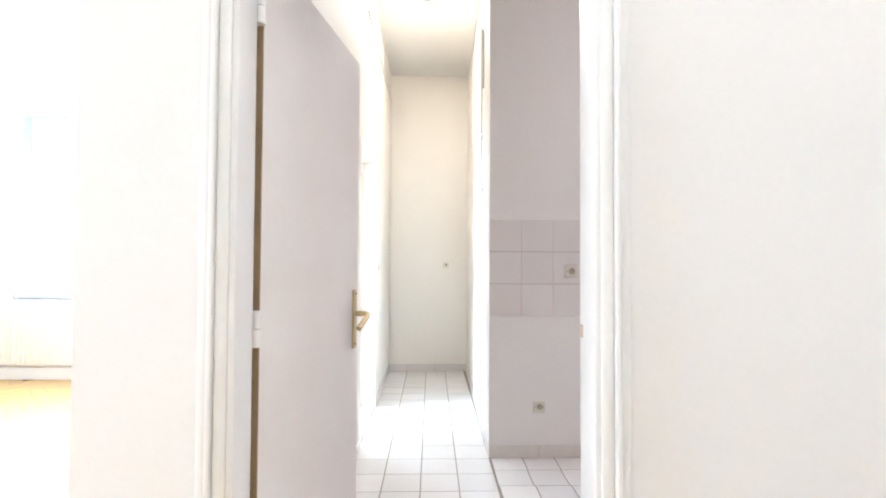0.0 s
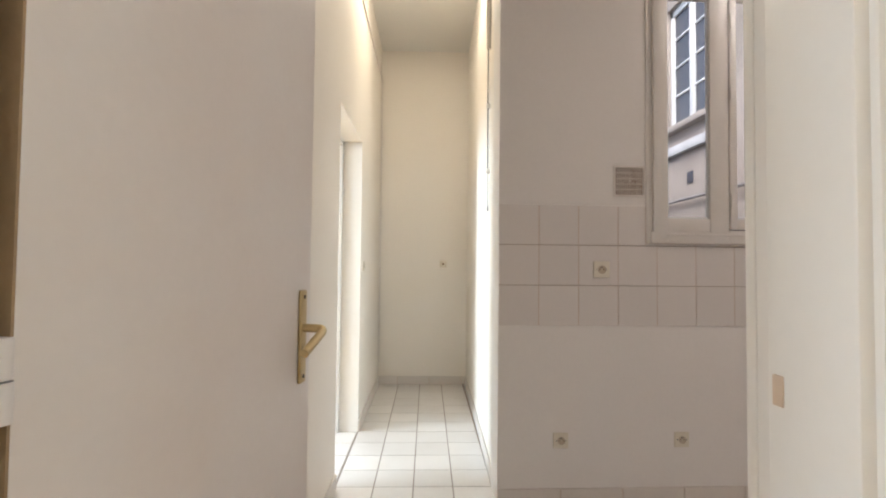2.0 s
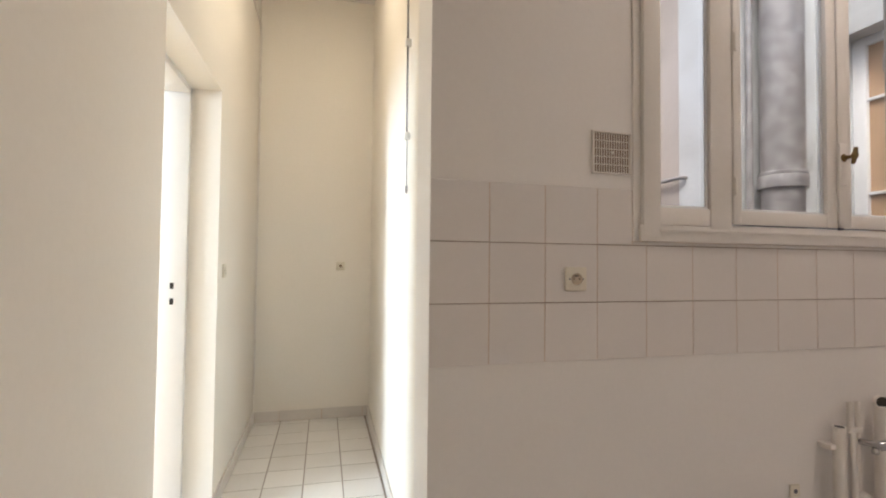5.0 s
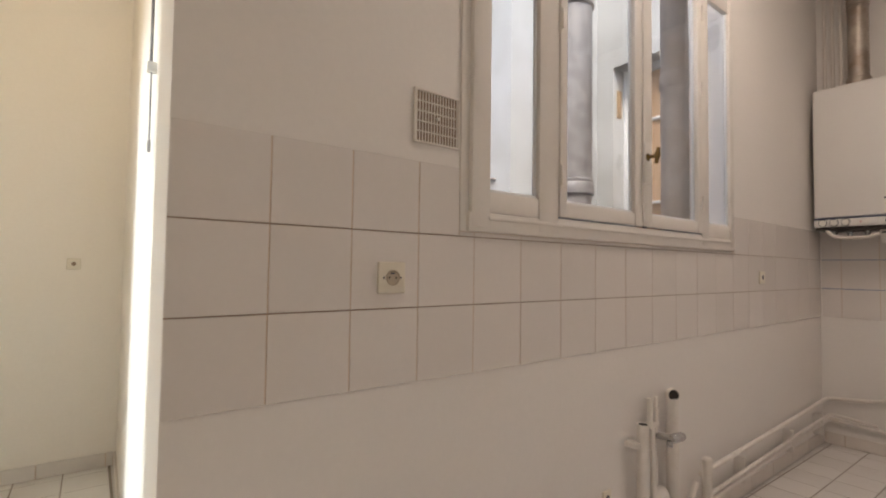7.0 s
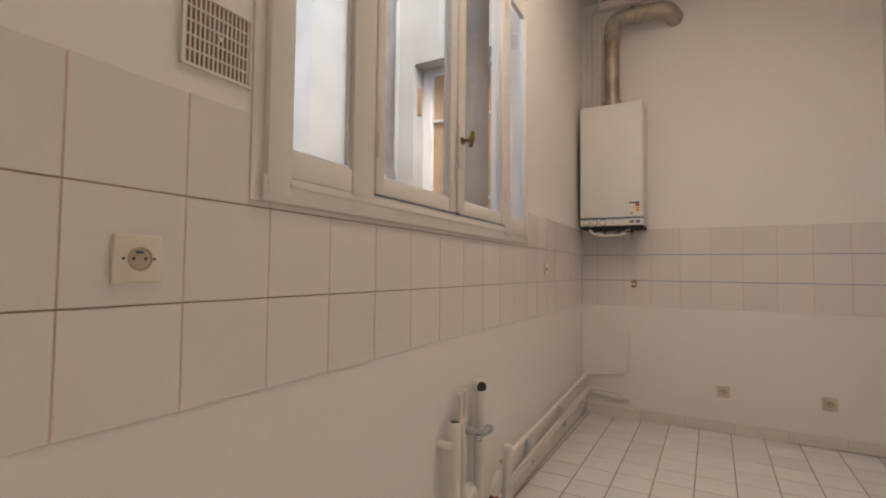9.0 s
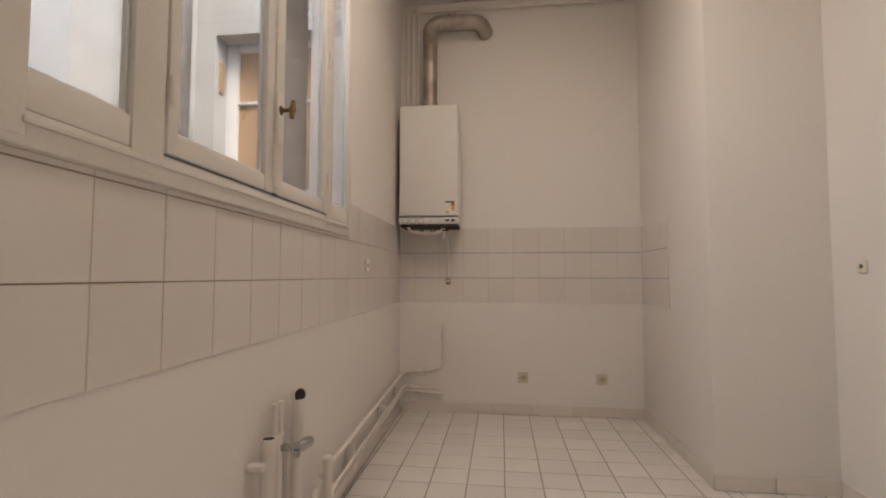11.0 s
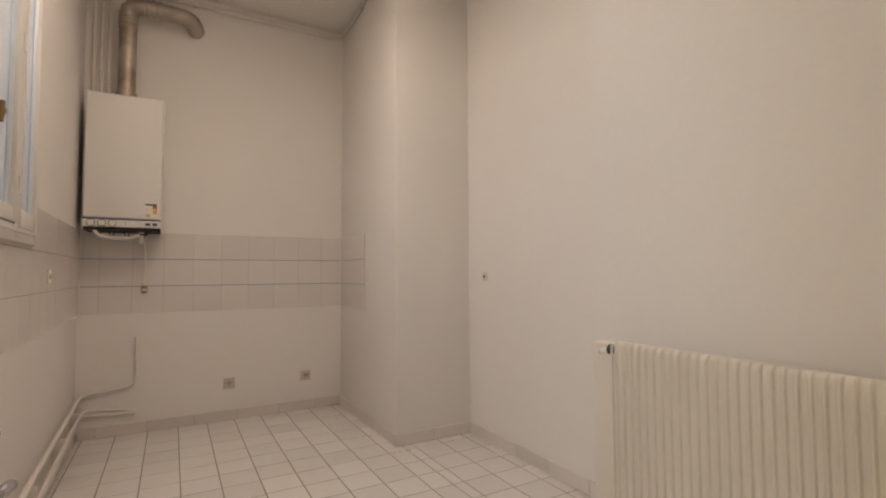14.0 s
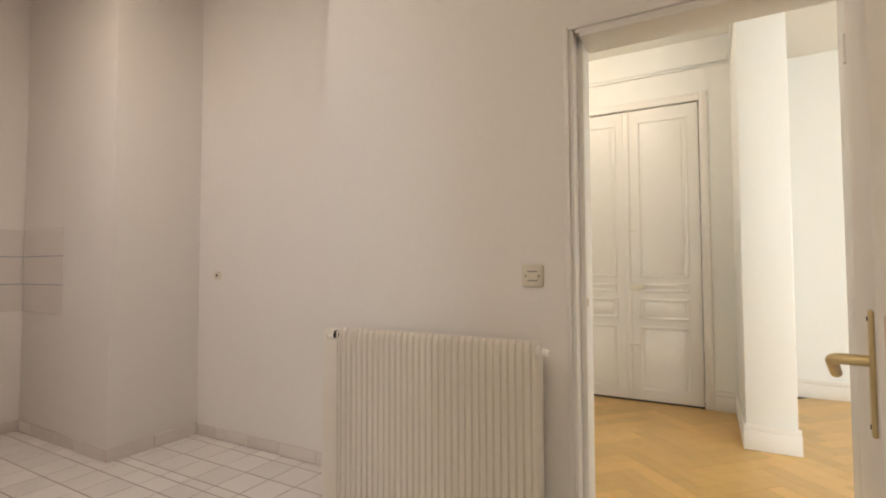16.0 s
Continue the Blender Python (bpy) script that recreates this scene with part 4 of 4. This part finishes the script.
part("latch", boxes(((0.79, -0.004, 0.49), (0.88, 0.012, 0.50), 0.002)), PLASTIC, right_leaf)
part("peephole", rod(bmesh.new(), (0.52, -0.01, 1.50), (0.52, 0.0, 1.50), 0.012, 14), BRASS, right_leaf, "small brass peephole")
part("casing", boxes(((0.215, -0.01, 0), (0.284, 0.010, 2.66), 0.006), ((1.452, -0.01, 0), (1.52, 0.010, 2.66), 0.006), ((0.284, -0.01, 2.592), (1.452, 0.010, 2.66), 0.006)), WOODWORK, hall_door)
# Near-black strip that paints the shade below the door leaves
part("threshold_gap", boxes(((0.288, -0.06, 0.0), (1.448, -0.01, 0.012))), DARK, hall_door)
for name, lo, hi in (("cornice_hall_end", (0.050, HALL_END), (1.7, HALL_END + 0.022)), ("cornice_stub", (0.050, HALL_END + 0.022), (0.072, -0.905))):
    solid(name, boxes(((*lo, 2.865), (*hi, 2.885), 0.005), ((lo[0], lo[1], 2.895), (hi[0] if "end" in name else lo[0] + 0.012, lo[1] + 0.012 if "end" in name else hi[1], 2.905), 0.003)), PAINT_HALL, "thin white picture moulding below the hall ceiling", "moulding", kind="structure")


def skirting(name, lo, hi):
    """A tall white skirting with a moulded top."""
    (x0, y0), (x1, y1) = lo, hi
    bm = bmesh.new()
    box(bm, (x0, y0, 0), (x1, y1, 0.125), 0.004)
    cx, cy = (x1 - x0) * 0.12 if x1 - x0 < 0.05 else 0.003, (y1 - y0) * 0.12 if y1 - y0 < 0.05 else 0.003
    box(bm, (x0 + cx, y0 + cy, 0.125), (x1 - cx, y1 - cy, 0.165), 0.008)
    solid(name, bm, WOODWORK, "tall white moulded skirting board", "skirting", kind="structure")


skirting("baseboard_stub", (-0.246, -0.906), (0.068, -0.885))
skirting("baseboard_stub_side", (0.049, HALL_END), (0.068, -0.9065))
skirting("baseboard_hall_end", (0.068, HALL_END - 0.001), (0.213, HALL_END + 0.018))
skirting("baseboard_hall_end_2", (1.522, HALL_END - 0.001), (1.70, HALL_END + 0.018))
skirting("baseboard_salon_north", (-4.6, 4.978), (SALON_X, 5.001))
skirting("baseboard_salon_south", (-4.6, -2.602), (-0.23, -2.58))
skirting("baseboard_salon_side", (SALON_X - 0.02, 0.985), (SALON_X + 0.001, SIDE_OPEN[0] - 0.01))
skirting("baseboard_hall_doorway", (SALON_X, DOOR_Y_HALL - 0.020), (DOOR_L - 0.08, DOOR_Y_HALL + 0.001))
skirting("baseboard_hall_doorway_2", (DOOR_R + 0.08, DOOR_Y_HALL - 0.020), (1.70, DOOR_Y_HALL + 0.001))


def tall_window(name, m, width, height, sill):
    """A two-leaf salon window in its own frame: x across, y outwards, z up."""
    root = thing(name, "tall white two-leaf salon window", "window", m, kind="structure")
    bm = bmesh.new()
    for a, b in ((0, 0.05), (width - 0.05, width), (width / 2 - 0.045, width / 2 + 0.045)):
        box(bm, (a, 0.02, sill), (b, 0.08, sill + height), 0.005)
    box(bm, (0.002, 0.023, sill + 0.001), (width - 0.002, 0.077, sill + 0.08), 0.005)
    box(bm, (0.002, 0.023, sill + height - 0.06), (width - 0.002, 0.077, sill + height - 0.001), 0.005)
    part("window_frame", bm, WHITE_FRAME, root)
    for a, b in ((0.05, width / 2 - 0.045), (width / 2 + 0.045, width - 0.05)):
        part("pane", boxes(((a, 0.045, sill + 0.08), (b, 0.05, sill + height - 0.06))), GLASS, root, "clear glass pane", smooth=False).visible_shadow = False
    part("window_sill", boxes(((-0.05, -0.04, sill - 0.04), (width + 0.05, 0.06, sill), 0.008)), WHITE_FRAME, root)
    return root


tall_window("window_2", pose(-4.0, 5.0, 0) @ pose(0, 0.05, 0), 1.10, 1.95, 0.80)
# Assumed window, there to carry the second north lamp
tall_window("unseen_window_3", pose(-2.3, 5.0, 0) @ pose(0, 0.05, 0), 1.10, 1.95, 0.80)
tall_window("window_4", pose(-4.6, 1.90, 0, 0, 0, 90) @ pose(0, 0.05, 0), 1.20, 2.30, 0.45)
# Assumed window for the second west lamp that lights the hall
tall_window("unseen_window_5", pose(-4.6, -0.4, 0, 0, 0, 90) @ pose(0, 0.05, 0), 1.20, 2.30, 0.45)
salon_rad = thing("radiator", "white panel radiator below the salon window", "radiator", pose(-4.1, 5.0, 0))
part("front_panel", boxes(((0, -0.10, 0.16), (1.15, -0.07, 0.76), 0.01)), RADIATOR, salon_rad)
for k in range(24):
    part("flute", rod(bmesh.new(), (0.04 + k * 0.0465, -0.102, 0.19), (0.04 + k * 0.0465, -0.102, 0.73), 0.012, 8), RADIATOR, salon_rad)
part("back_panel", boxes(((0, -0.05, 0.16), (1.15, -0.03, 0.76), 0.006)), RADIATOR, salon_rad)
for x in (0.15, 1.0):
    part("wall_bracket", boxes(((x - 0.015, -0.07, 0.2), (x + 0.015, 0, 0.7), 0.003)), RADIATOR, salon_rad)

# ---------------------------------------------------------------- courtyard
CX, CY = 3.50, 5.0      # the corner of the house across the court
court = thing("house_across_the_court", "pale stained plaster house across the narrow court", "house")
part("wall_towards_us", slab_with_openings(CX, 5.05, -4, 4.6, CY, CY + 0.3), PLASTER, court, "pale grey plaster wall", smooth=False)
side_wall = slab_with_openings(CY + 0.3, 12.0, -4, 5.0, 0, 0.3, [(5.95, 6.95, 2.98, 4.6)])
bmesh.ops.transform(side_wall, matrix=Matrix.Translation((CX, 0, 0)) @ Matrix(((0, 1, 0, 0), (1, 0, 0, 0), (0, 0, 1, 0), (0, 0, 0, 1))), verts=side_wall.verts)
part("side_wall", side_wall, PLASTER_OLD, court, "stained old plaster side wall", smooth=False)
part("stone_band", boxes(((CX - 0.06, CY + 0.75, 2.60), (CX, 12, 2.72), 0.012)), STONE_BAND, court)
part("window_ledge", boxes(((CX - 0.09, 5.85, 2.90), (CX + 0.05, 7.05, 2.98), 0.012)), PLASTER_OLD, court)
win = part("side_window", boxes(((CX + 0.05, 5.95, 2.98), (CX + 0.11, 6.02, 4.6), 0.006), ((CX + 0.05, 6.88, 2.98), (CX + 0.11, 6.95, 4.6), 0.006), ((CX + 0.05, 6.40, 2.98), (CX + 0.11, 6.50, 4.6), 0.006), ((CX + 0.05, 5.95, 2.98), (CX + 0.11, 6.95, 3.05), 0.006), ((CX + 0.05, 5.95, 4.5), (CX + 0.11, 6.95, 4.6), 0.006)), WHITE_FRAME, court)
for a, b in ((6.02, 6.40), (6.50, 6.88)):
    part("pane", boxes(((CX + 0.08, a, 3.05), (CX + 0.086, b, 4.5))), DARK_GLASS, win, "dark reflecting glass", smooth=False)
    for z in (3.42, 3.80, 4.18):
        part("glazing_bar", boxes(((CX + 0.06, a, z - 0.013), (CX + 0.1, b, z + 0.013), 0.004)), WHITE_FRAME, win)
part("air_vent", boxes(((CX - 0.012, 6.33, 2.19), (CX, 6.46, 2.34), 0.004)), INK, court, "small dark air vent")
EX = 4.75               # the return wall with the recessed window
return_wall = slab_with_openings(3.42, CY, -4, 4.6, 0, 0.3, [(3.75, 4.81, 1.0, 3.24)])
bmesh.ops.transform(return_wall, matrix=Matrix.Translation((EX, 0, 0)) @ Matrix(((0, 1, 0, 0), (1, 0, 0, 0), (0, 0, 1, 0), (0, 0, 0, 1))), verts=return_wall.verts)
part("return_wall", return_wall, PLASTER, court, "pale grey plaster wall", smooth=False)
shutter = part("recessed_window", boxes(((EX + 0.18, 4.70, 1.0), (EX + 0.25, 4.81, 3.24), 0.006), ((EX + 0.18, 4.20, 1.0), (EX + 0.25, 4.28, 3.24), 0.006), ((EX + 0.18, 3.75, 1.0), (EX + 0.25, 3.84, 3.24), 0.006), ((EX + 0.18, 3.84, 3.165), (EX + 0.25, 4.70, 3.24), 0.006)), WHITE_FRAME, court, "white window frame with tan panels")
for a, b in ((4.28, 4.70), (3.84, 4.20)):
    part("tan_panel", boxes(((EX + 0.22, a, 1.0), (EX + 0.235, b, 3.165))), PANEL_WOOD, shutter, "tan wooden panel", smooth=False)
    for z in (1.85, 2.68):
        part("glazing_bar", boxes(((EX + 0.19, a, z - 0.013), (EX + 0.23, b, z + 0.013), 0.004)), WHITE_FRAME, shutter)
part("sill_slab", boxes(((EX - 0.05, 3.7, 0.92), (EX + 0.2, 4.86, 1.0), 0.01)), STONE_BAND, court)
part("shutter_stop", boxes(((EX + 0.06, 4.795, 2.74), (EX + 0.13, 4.815, 3.02), 0.004)), DULL_BROWN, court, "dark wooden block in the reveal")
part("roof_edge", boxes(((CX - 0.06, CY - 0.08, 4.6), (EX + 0.3, CY + 0.4, 4.72), 0.02)), STONE_BAND, court)

rail = solid("iron_rod", tube(bmesh.new(), [(CX - 0.05, 11, 2.0), (CX - 0.05, 5.22, 2.0), (CX + 0.02, 5.20, 2.0)], 0.018, 0.03), CAST_IRON, "thin grey iron rod along the court wall", "rod")
downpipe = thing("downpipe", "grey peeling cast-iron downpipe with a wide collar", "pipe", pose(4.12, 4.80, 0))
part("stem", rod(bmesh.new(), (0, 0, 1.98), (0, 0, 4.6), 0.165, 32), CAST_IRON, downpipe)
part("lower_stem", rod(bmesh.new(), (0, 0, -4), (0, 0, 1.90), 0.158, 32), CAST_IRON, downpipe)
part("collar", lathe(bmesh.new(), [(0.178, 0), (0.186, 0.01), (0.186, 0.10), (0.178, 0.115), (0.182, 0.12), (0.182, 0.14), (0.165, 0.15)], (0, 0, 1.86), (0, 0, 1), 32), CAST_IRON, downpipe)
part("upper_collar", lathe(bmesh.new(), [(0.165, 0), (0.185, 0.01), (0.185, 0.12), (0.165, 0.14)], (0, 0, 3.62), (0, 0, 1), 32), CAST_IRON, downpipe)
part("pipe_clamp", boxes(((-0.02, 0.1, 3.55), (0.02, 0.22, 3.6), 0.004)), INK, downpipe)
part("thin_pipe", rod(bmesh.new(), (-0.22, 0.12, -4), (-0.22, 0.12, 4.6), 0.028, 14), CAST_IRON, downpipe)
rusty = thing("drain_pipe", "white peeling drain pipe with a rusty foot", "pipe", pose(CX - 0.07, 5.62, 0))
part("stem", rod(bmesh.new(), (0, 0, 2.15), (0, 0, 4.6), 0.05, 16), WHITE_FRAME, rusty)
part("rusty_foot", lathe(bmesh.new(), [(0.05, 0), (0.068, 0.03), (0.068, 0.2), (0.055, 0.24)], (0, 0, 1.92), (0, 0, 1), 16), RUST, rusty, "rusty flaking pipe foot")
part("lower_stem", rod(bmesh.new(), (0, 0, -4), (0, 0, 1.93), 0.05, 16), OLD_PIPE, rusty)
near_pipe = thing("drain_pipe", "brown-grey weathered drain pipe outside the kitchen window", "pipe", pose(3.40, 3.46, 0))
part("stem", rod(bmesh.new(), (0, 0, -4), (0, 0, 4.6), 0.08, 24), OLD_PIPE, near_pipe)
part("collar", lathe(bmesh.new(), [(0.08, 0), (0.086, 0.01), (0.086, 0.09), (0.08, 0.1)], (0, 0, 2.30), (0, 0, 1), 24), OLD_PIPE, near_pipe)

solid("court_wall_own", boxes(((0.78, 3.30, -4), (5.05, 3.42, -0.2))), PLASTER, "pale plaster outside wall of our own house", "wall", kind="structure", smooth=False)
solid("court_wall_west", boxes(((0.78, 3.5, -4), (0.9, 12, 3.5)), ((0.78, 12, -4), (3.9, 12.2, 4.0))), PLASTER, "pale plaster outside wall of the corridor wing", "wall", kind="structure", smooth=False)
solid("ground", boxes(((-60, -60, -4.2), (60, 60, -4.0))), COURT_GROUND, "grey paved ground of the court", "ground", kind="structure", smooth=False)

# ---------------------------------------------------------------- pieces: wall tiles, plinths, floor tiles, parquet
TILE = 0.2
GAP_W = 0.0028


def tile_mesh(name, w, h, mat, thick=0.006):
    bevel = 0.0018 if mat is PLINTH else 0.0009
    bm = bmesh.new()
    box(bm, (-w / 2, -thick, -h / 2), (w / 2, 0, h / 2), bevel, 1)
    return mesh_of(name, bm, mat, smooth=False)


tile_meshes = {}


def tile_piece(name, w, h, parent, m, mat, thick=0.006):
    key = (name, round(w, 4), round(h, 4), mat.name)
    if key not in tile_meshes:
        tile_meshes[key] = tile_mesh(name, w, h, mat, thick)
    ob = new(name, tile_meshes[key])
    ob.parent = parent
    ob.matrix_basis = m
    return ob


def tile_field(label, m, u0, u1, z0, rows, holes=(), offset=0.0, bed=GROUT, line=None):
    """Rows of glazed tiles on a thin bed; holes are left out or cut."""
    field = solid("wall_tiling", slab_with_openings(u0 + 0.002, u1 - 0.002, z0 + 0.003, z0 + rows * TILE - 0.003, -0.0022, -0.0003, holes), bed, label, "tiles", m, kind="structure", smooth=False)
    start = u0 - offset
    k = 0
    while start + k * TILE < u1 - 0.01:
        a, b = max(u0, start + k * TILE), min(u1, start + (k + 1) * TILE)
        for r in range(rows):
            c, d = z0 + r * TILE, z0 + (r + 1) * TILE
            pieces = [(a, b, c, d)]
            for ha, hb, hc, hd in holes:
                cut = []
                for p in pieces:
                    if p[1] <= ha + 1e-4 or p[0] >= hb - 1e-4 or p[3] <= hc + 1e-4 or p[2] >= hd - 1e-4:
                        cut.append(p)
                        continue
                    if p[0] < ha - 0.01:
                        cut.append((p[0], ha, p[2], p[3]))
                    if p[1] > hb + 0.01:
                        cut.append((hb, p[1], p[2], p[3]))
                    if p[2] < hc - 0.005:
                        cut.append((max(p[0], ha), min(p[1], hb), p[2], hc))
                pieces = cut
            for pa, pb, pc, pd in pieces:
                w, h = pb - pa - GAP_W, pd - pc - GAP_W
                if w > 0.008 and h > 0.008:
                    tilt = random.uniform(-0.12, 0.12)
                    tile_piece("tile", w, h, field, pose((pa + pb) / 2, -0.0002 - random.uniform(0, 0.0004), (pc + pd) / 2, tilt, 0, random.uniform(-0.12, 0.12)), WALL_TILE, 0.0032)
        k += 1
    high = 0.002 if line is JOINT_BLUE else 0.0013
    for r in range(1, rows):
        z = z0 + r * TILE
        for a, b in ((u0, u1),):
            part("joint", boxes(((a, -0.0039, z - high), (b, -0.0020, z + high))), line, field, "thin dark joint line", smooth=False)
    return field


tile_field("glazed beige wall tiles under the kitchen window", W, 0.0, W_LEN - 0.01, 0.87, 3, [(0.742, 2.610, 1.285, 3.0)], line=JOINT_BROWN)
tile_field("glazed beige wall tiles with blue-grey joints by the boiler", pose(END_X, 3.09, 0, 0, 0, -90), 0.0, 3.09 - BREAST_Y - 0.008, 0.87, 3, offset=0.09, line=JOINT_BLUE)
tile_field("glazed beige wall tiles on the chimney breast side", pose(END_X - 0.006, BREAST_Y, 0, 0, 0, 180), 0.0, 0.60, 0.87, 3, line=JOINT_BLUE)


def plinth_run(label, m, length, start=0.0):
    """A row of low plinth tiles at the wall foot."""
    run = solid("plinth", boxes(((0, -0.005, 0.0), (length, -0.0005, 0.075))), GROUT, label, "plinth", m, kind="structure", smooth=False)
    a = -start
    while a < length - 0.01:
        lo, hi = max(a, 0), min(a + 0.31, length)
        if hi - lo > 0.02:
            tile_piece("plinth_tile", hi - lo - 0.004, 0.078, run, pose((lo + hi) / 2, -0.001, 0.041), PLINTH, 0.010)
        a += 0.31
    return run


plinth_run("beige plinth tiles along the window wall", W, W_LEN - 0.012)
plinth_run("beige plinth tiles along the boiler wall", pose(END_X, 3.085, 0, 0, 0, -90), 3.085 - BREAST_Y - 0.012, 0.2)
plinth_run("beige plinth tiles along the chimney breast", pose(END_X - 0.012, BREAST_Y, 0, 0, 0, 180), END_X - BREAST_X - 0.012, 0.1)
plinth_run("beige plinth tiles along the chimney breast front", pose(BREAST_X, BREAST_Y + 0.011, 0, 0, 0, -90), BREAST_Y - NICHE_Y, 0.02)
plinth_run("beige plinth tiles along the niche wall", pose(BREAST_X - 0.012, NICHE_Y, 0, 0, 0, 180), BREAST_X - RAD_EDGE_X - 0.012, 0.1)
plinth_run("beige plinth tiles along the radiator wall", pose(RAD_EDGE_X, DOOR_Y, 0, 0, 0, 180), RAD_EDGE_X - DOOR_R - 0.09, 0.1)
plinth_run("beige plinth tiles along the corridor end", pose(LEFT_X + 0.012, CORR_END, 0), 0.681 - LEFT_X - 0.024, 0.135)
plinth_run("beige plinth tiles along the corridor side", pose(0.681, CORR_END - 0.012, 0, 0, 0, -90.7), CORR_END - 3.06, 0.1)
plinth_run("beige plinth tiles along the corridor and salon wall", pose(LEFT_X, SIDE_OPEN[1], 0, 0, 0, 90), CORR_END - SIDE_OPEN[1] - 0.012, 0.1)
plinth_run("beige plinth tiles along the kitchen side wall", pose(LEFT_X, 1.2, 0, 0, 0, 90), SIDE_OPEN[0] - 1.2, 0.1)

floor_tiling = thing("floor_tiling", "cream glazed square floor tiles with dark joints", "tiles", kind="structure")
T = 0.196


def floor_tile(x0, x1, y0, y1):
    w, d = x1 - x0 - 0.0055, y1 - y0 - 0.0055
    if w > 0.015 and d > 0.015:
        m = pose((x0 + x1) / 2, (y0 + y1) / 2, -0.0082 - random.uniform(0, 0.0005), -90 + random.uniform(-0.12, 0.12), random.uniform(-0.12, 0.12), 0)
        tile_piece("tile", w, d, floor_tiling, m, FLOOR_TILE, 0.008)


def tiled_area(x0, x1, y0, y1, ox, oy, stagger=0.0, pitch=T):
    j0 = math.floor((y0 - oy) / pitch)
    j = j0
    while oy + j * pitch < y1 - 1e-4:
        shift = ox + stagger * ((j * 0.37) % 1.0 - 0.5)
        i = math.floor((x0 - shift) / pitch)
        while shift + i * pitch < x1 - 1e-4:
            floor_tile(max(x0, shift + i * pitch), min(x1, shift + (i + 1) * pitch), max(y0, oy + j * pitch), min(y1, oy + (j + 1) * pitch))
            i += 1
        j += 1


tiled_area(LEFT_X, 0.655, 1.11, CORR_END, 0.025, 3.430, pitch=0.2075)
tiled_area(0.655, 0.70, 3.20, CORR_END, 0.655, 3.430, pitch=0.2075)
tiled_area(0.655, END_X, DOOR_Y, 3.05, 0.655, 3.05 - 16 * T, 0.012)
tiled_area(0.655, END_X, 3.05, 3.11, 0.655, 3.05)
tiled_area(RAD_EDGE_X, BREAST_X, NICHE_Y, DOOR_Y, 0.655, 3.05 - 16 * T)
tiled_area(SALON_X, LEFT_X, SIDE_OPEN[0], SIDE_OPEN[1], 0.025, 3.430, pitch=0.2075)

# Parquet: herringbone boards laid on the diagonal
PL, PW = 0.52, 0.104


def herringbone(x0, x1, y0, y1):
    """Centres and turns of the boards that lie inside the rectangle."""
    out = []
    c, s = math.cos(math.radians(45)), math.sin(math.radians(45))
    n = int(12 / PW)
    for i in range(-n, n):
        for j in range(-14, 14):
            bx, by = i * PW + j * PL, i * PW - j * PL
            for cx, cy, turn in ((bx + PL / 2, by + PW / 2, 0), (bx + PW / 2 + PL, by - PL / 2 + PW + 0.0, 90)):
                wx, wy = c * cx - s * cy, s * cx + c * cy
                if x0 < wx < x1 and y0 < wy < y1:
                    out.append((wx, wy, turn + 45))
    return out


board = bmesh.new()
box(board, (-PL / 2 + 0.0008, -PW / 2 + 0.0008, -0.006), (PL / 2 - 0.0008, PW / 2 - 0.0008, 0), 0.0008, 1)
board_mesh = mesh_of("parquet_board", board, PARQUET, smooth=False)
for wx, wy, turn in herringbone(-0.45, 1.80, -2.00, 1.06):
    ob = new("parquet_board", board_mesh)
    ob.parent = floor_hall
    ob.matrix_basis = pose(wx, wy, -0.001 - random.uniform(0, 0.0006), 0, 0, turn)
verts, faces = [], []
for wx, wy, turn in herringbone(-4.8, -0.45, -2.7, 5.1) + herringbone(-0.45, 0.1, -2.8, -2.00):
    m = pose(wx, wy, -0.001 - random.uniform(0, 0.0006), 0, 0, turn)
    k = len(verts)
    for sx, sy in ((-1, -1), (1, -1), (1, 1), (-1, 1)):
        verts.append(m @ Vector((sx * (PL / 2 - 0.001), sy * (PW / 2 - 0.001), 0)))
    for sx, sy in ((-1, -1), (1, -1), (1, 1), (-1, 1)):
        verts.append(m @ Vector((sx * (PL / 2 - 0.001), sy * (PW / 2 - 0.001), -0.008)))
    faces += [(k, k + 1, k + 2, k + 3), (k, k + 4, k + 5, k + 1), (k + 1, k + 5, k + 6, k + 2), (k + 2, k + 6, k + 7, k + 3), (k + 3, k + 7, k + 4, k)]
far_mesh = bpy.data.meshes.new("salon_parquet")
far_mesh.from_pydata([tuple(v) for v in verts], [], faces)
far_mesh.materials.append(PARQUET_ISLAND)
far_parquet = new("salon_parquet", far_mesh)
far_parquet.parent = floor_hall
tagged(far_parquet, "", "", "", "stuff")
